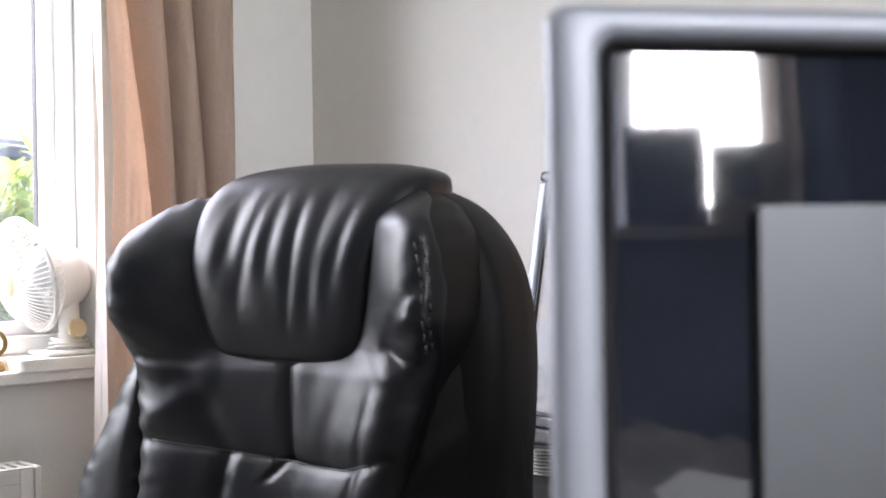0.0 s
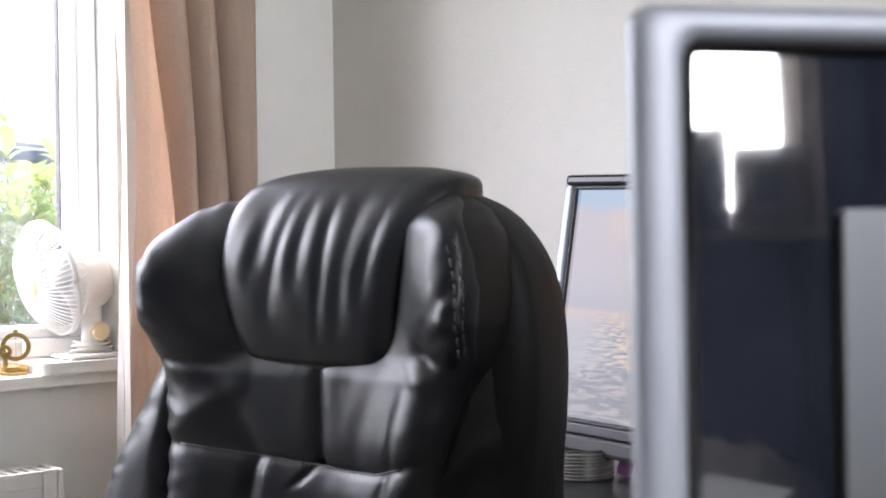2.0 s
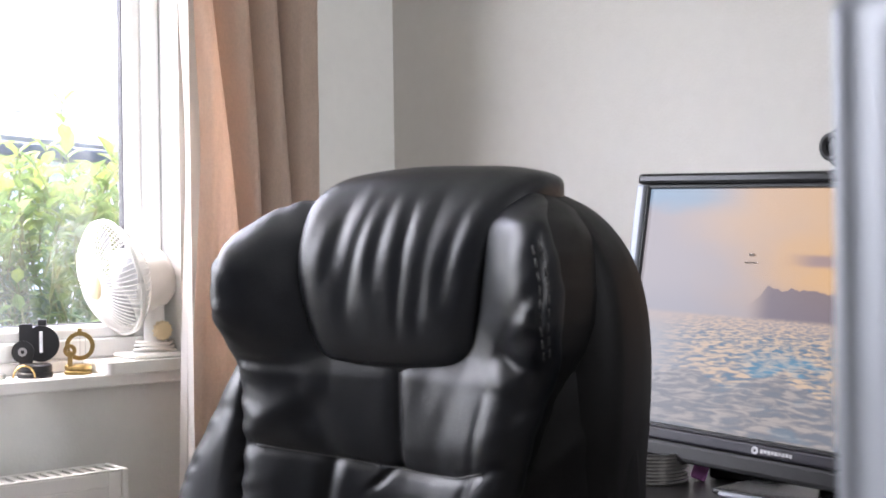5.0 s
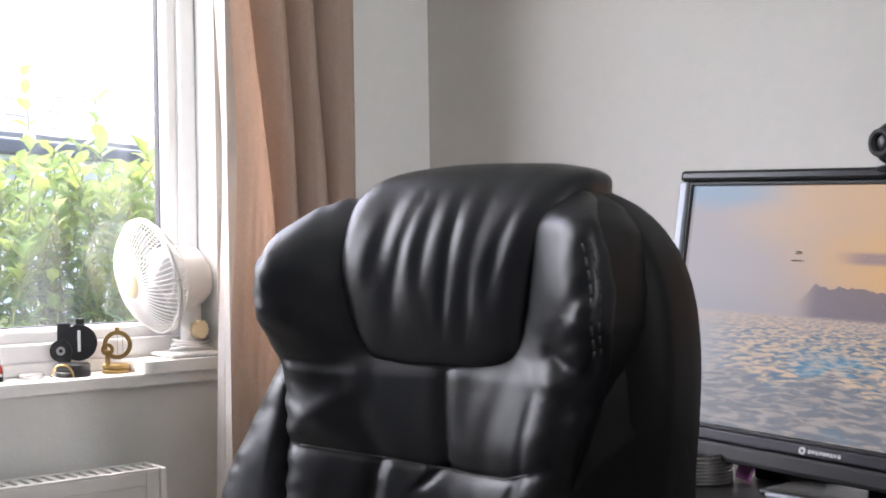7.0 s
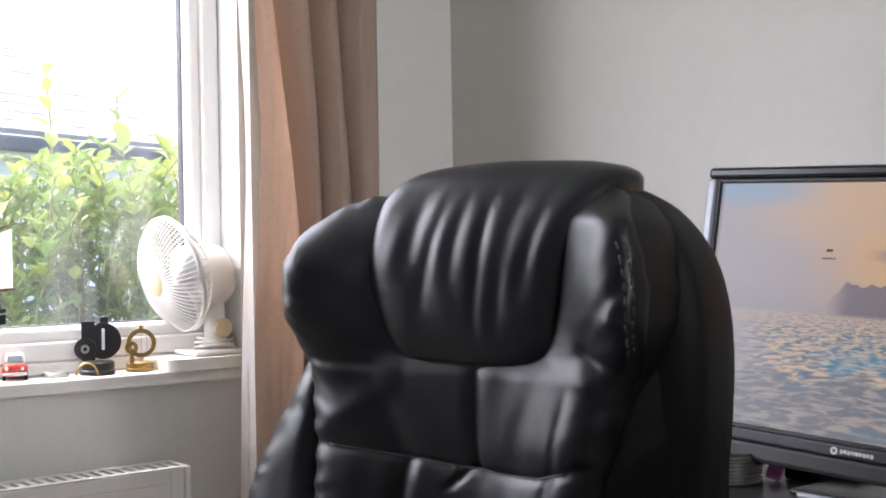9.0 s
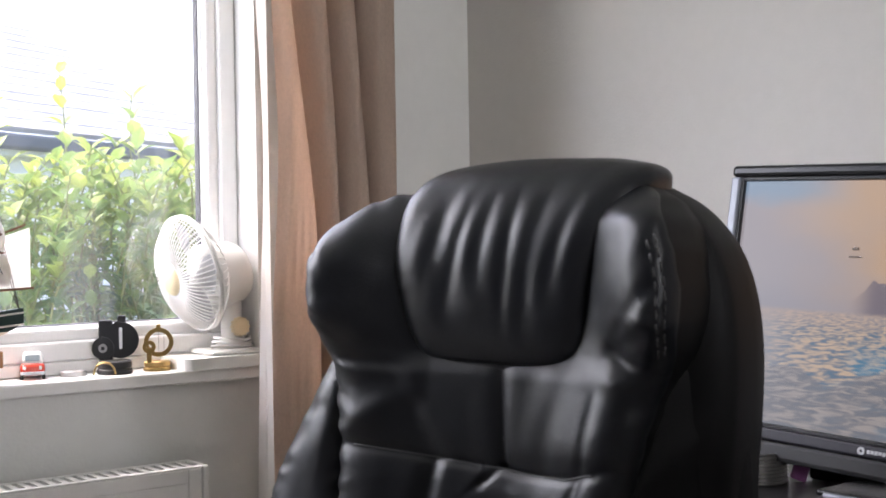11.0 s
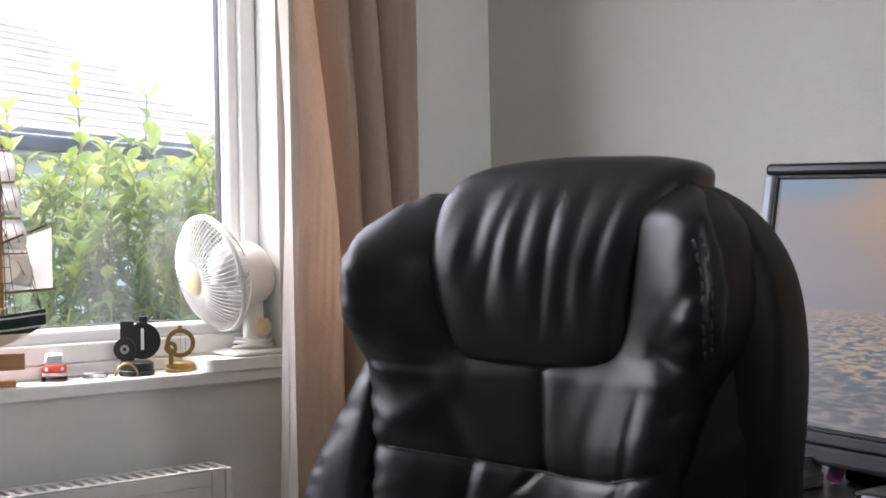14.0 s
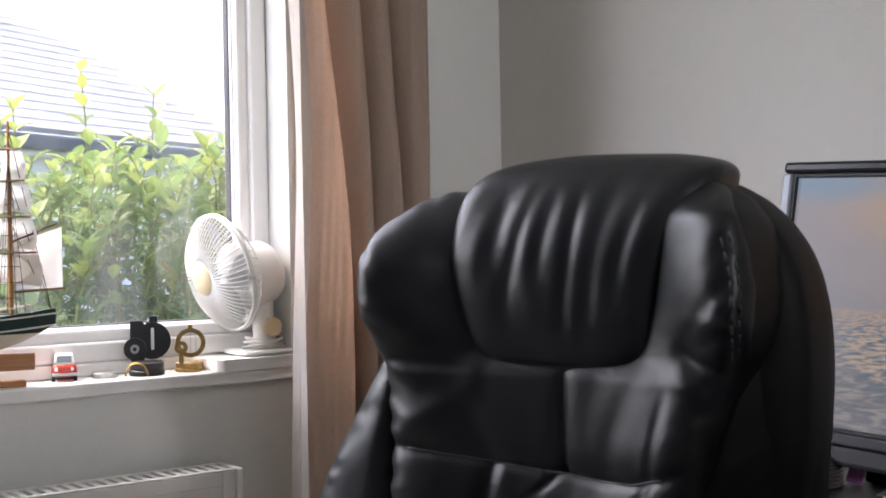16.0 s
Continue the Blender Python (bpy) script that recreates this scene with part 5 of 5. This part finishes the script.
tile = tile_bm()
tme = bpy.data.meshes.new("tile")
tile.to_mesh(tme)
tile.free()
tme.materials.append(M_ROOF)
rest, count, trng = bmesh.new(), 0, random.Random(4)
for r in range(26):
    for c in range(28):
        x = -5.0 + PITCH * c + 0.15 * (r % 2)
        if x + 0.2 > HIPX - 0.846 * (GAUGE * r + 0.3):
            continue
        m = pose(x, GAUGE * r, 0.034 + 0.004 * trng.random(), -7.5 + trng.uniform(-0.4, 0.4), trng.uniform(-0.5, 0.5), 0)
        if count < 300:
            o = new("tile", tme)
            o.parent = roof
            o.matrix_basis = m
            count += 1
        else:
            tile_bm(rest, m)
upper = part("upper_tiles", rest, M_ROOF, roof)
upper["kind"] = "stuff"
for x, y in ((0.15, 2.3),):
    bm = bmesh.new()
    box(bm, (x, y, 0.11), (x + 0.25, y + 0.22, 0.20), 0.02)
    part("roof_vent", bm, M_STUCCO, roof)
hw = part("window", boxes(((-2.6, 0.30, 0.9), (-1.3, 0.349, 2.0)), bevel=0.01), M_UPVC, house)
part("pane", boxes(((-2.5, 0.28, 1.0), (-2.0, 0.299, 1.9)), ((-1.92, 0.28, 1.0), (-1.4, 0.299, 1.9))), M_GLASSD, hw)

# ---- behind: bed with a paper, frames on the sill ----
bed = thing("bed", pose(-0.35, 0, 0), "low bed with crumpled taupe linen", "bed")
part("base", boxes(((-0.75, -2.45, 0.05), (0.55, -0.95, 0.38)), bevel=0.01), M_DWOOD, bed)
bm = bmesh.new()
rows = []
for j in range(90):
    row = []
    for i in range(90):
        x, y = -0.80 + 1.40 * i / 89, -2.48 + 1.55 * j / 89
        e = min(i, 89 - i, j, 89 - j) / 89
        z = 0.39 + 0.23 * min(1, e * 6) ** 0.5 + 0.10 * noise.noise((x * 2.2, y * 2.2, 0)) + 0.09 * noise.noise((x * 7 + y * 3, y * 5, 1)) + 0.03 * noise.noise((x * 14, y * 9 - x * 5, 3)) * min(1, e * 8)
        row.append(bm.verts.new((x, y, max(0.385, z))))
    rows.append(row)
for ra, rb in zip(rows, rows[1:]):
    for i in range(89):
        bm.faces.new((ra[i], ra[i + 1], rb[i + 1], rb[i]))
linen_top = max(v.co.z for v in bm.verts if abs(v.co.x - 0.45) < 0.08 and abs(v.co.y + 1.6) < 0.09)
bmesh.ops.solidify(bm, geom=bm.faces[:], thickness=-0.01)
part("duvet", bm, M_BED, bed, smooth=True)
for x in (-0.7, 0.45):
    for y in (-2.4, -1.05):
        part("foot", boxes(((x, y, 0), (x + 0.05, y + 0.05, 0.05))), M_DWOOD, bed)
bm = bmesh.new()
box(bm, (-0.10, -0.07, 0), (0.10, 0.07, 0.002), m=pose(0.10, -1.6, linen_top - 0.012, -22, 0, 35))
tagged(part("paper", bm, M_PAPER), "white sheet of paper on the bed linen", "paper")
cab = thing("bedside_cabinet", pose(0.50, -1.98, 0), "dark bedside cabinet with a single door beside the bed", "cabinet")
part("body", boxes(((-0.21, -0.20, 0.04), (0.21, 0.20, 0.70)), bevel=0.004), M_FRAMEB, cab)
part("top", boxes(((-0.225, -0.21, 0.7005), (0.225, 0.22, 0.722)), bevel=0.004), M_FRAMEB, cab)
door = part("door", boxes(((-0.20, 0.2005, 0.06), (0.20, 0.216, 0.69)), bevel=0.003), M_FRAMEB, cab)
part("handle", boxes(((0.14, 0.2165, 0.36), (0.155, 0.235, 0.46)), bevel=0.003), M_STEEL, door)
for x in (-0.19, 0.15):
    for y in (-0.18, 0.14):
        part("foot", boxes(((x, y, 0.0), (x + 0.04, y + 0.04, 0.04))), M_MATTEB, cab)
blamp = thing("table_lamp", pose(0.398, -1.98, 0.722), "small unlit table lamp with a pale cone shade on the cabinet", "lamp")
bm = bmesh.new()
lathe(bm, [(0, 0), (0.06, 0), (0.06, 0.010), (0.022, 0.022), (0.010, 0.05), (0.010, 0.22), (0, 0.22)], 28)
part("base", bm, M_BLACKM, blamp, smooth=True)
bm = bmesh.new()
lathe(bm, [(0.130, 0.118), (0.066, 0.298), (0.064, 0.298), (0.128, 0.118), (0.130, 0.118)], 40)
for a in range(3):
    tube(bm, [(0, 0, 0.215), (0.078 * math.cos(a * 2.094), 0.078 * math.sin(a * 2.094), 0.263)], 0.0015, 5)
part("shade", bm, M_SAIL, blamp, "pale cloth cone shade", smooth=True)
pf = thing("picture_frame", pose(-0.085, S + 0.09, SZ0, 8, 0, 180), "dark blue picture frame standing on the sill", "picture frame", group="frames on the sill")
part("backing", boxes(((-0.10, -0.015, 0), (0.10, 0, 0.255)), bevel=0.003), M_FRAMEB, pf)
part("rim", frame_bars(-0.102, 0.102, 0.0, 0.257, 0.015, -0.024, -0.0155, 0.002), M_FRAMEB, pf)
pf = thing("picture_frame", pose(0.112, S + 0.09, SZ0, 8, 0, 180), "grey wooden frame with a small dark picture on the sill", "picture frame", group="frames on the sill")
part("backing", boxes(((-0.09, -0.015, 0), (0.09, 0, 0.205)), bevel=0.003), M_FRAMEG, pf)
part("picture", boxes(((-0.032, -0.018, 0.07), (0.032, -0.0155, 0.16))), M_FRAMEB, pf)
drape = thing("dark_curtain", pose(0, 0, 0), "dark curtain with a pale lined edge beside the rear window", "curtain")
G = [(-0.05, -0.05, 1), (0.15, 0.15, 1), (0.35, 0.35, 1), (0.58, 0.58, 1), (0.8, 0.8, 1), (1.05, 1.05, 1)]
part("drape", cloth(0.24, 0.95, 0.3, 2.26, S + 0.04, G, -0.07, lambda v: 0.05 - 0.10 * (1 - v), 0.003), M_FRAMEB, drape, smooth=True)
part("lining", cloth(0.14, 0.24, 0.3, 2.26, S + 0.05, [(-0.1, -0.1, 1), (0.5, 0.5, 1), (1.1, 1.1, 1)], -0.04, lambda v: 0.05 - 0.10 * (1 - v), 0.003, 40), M_FRAMEG, drape, "pale lined edge", smooth=True)
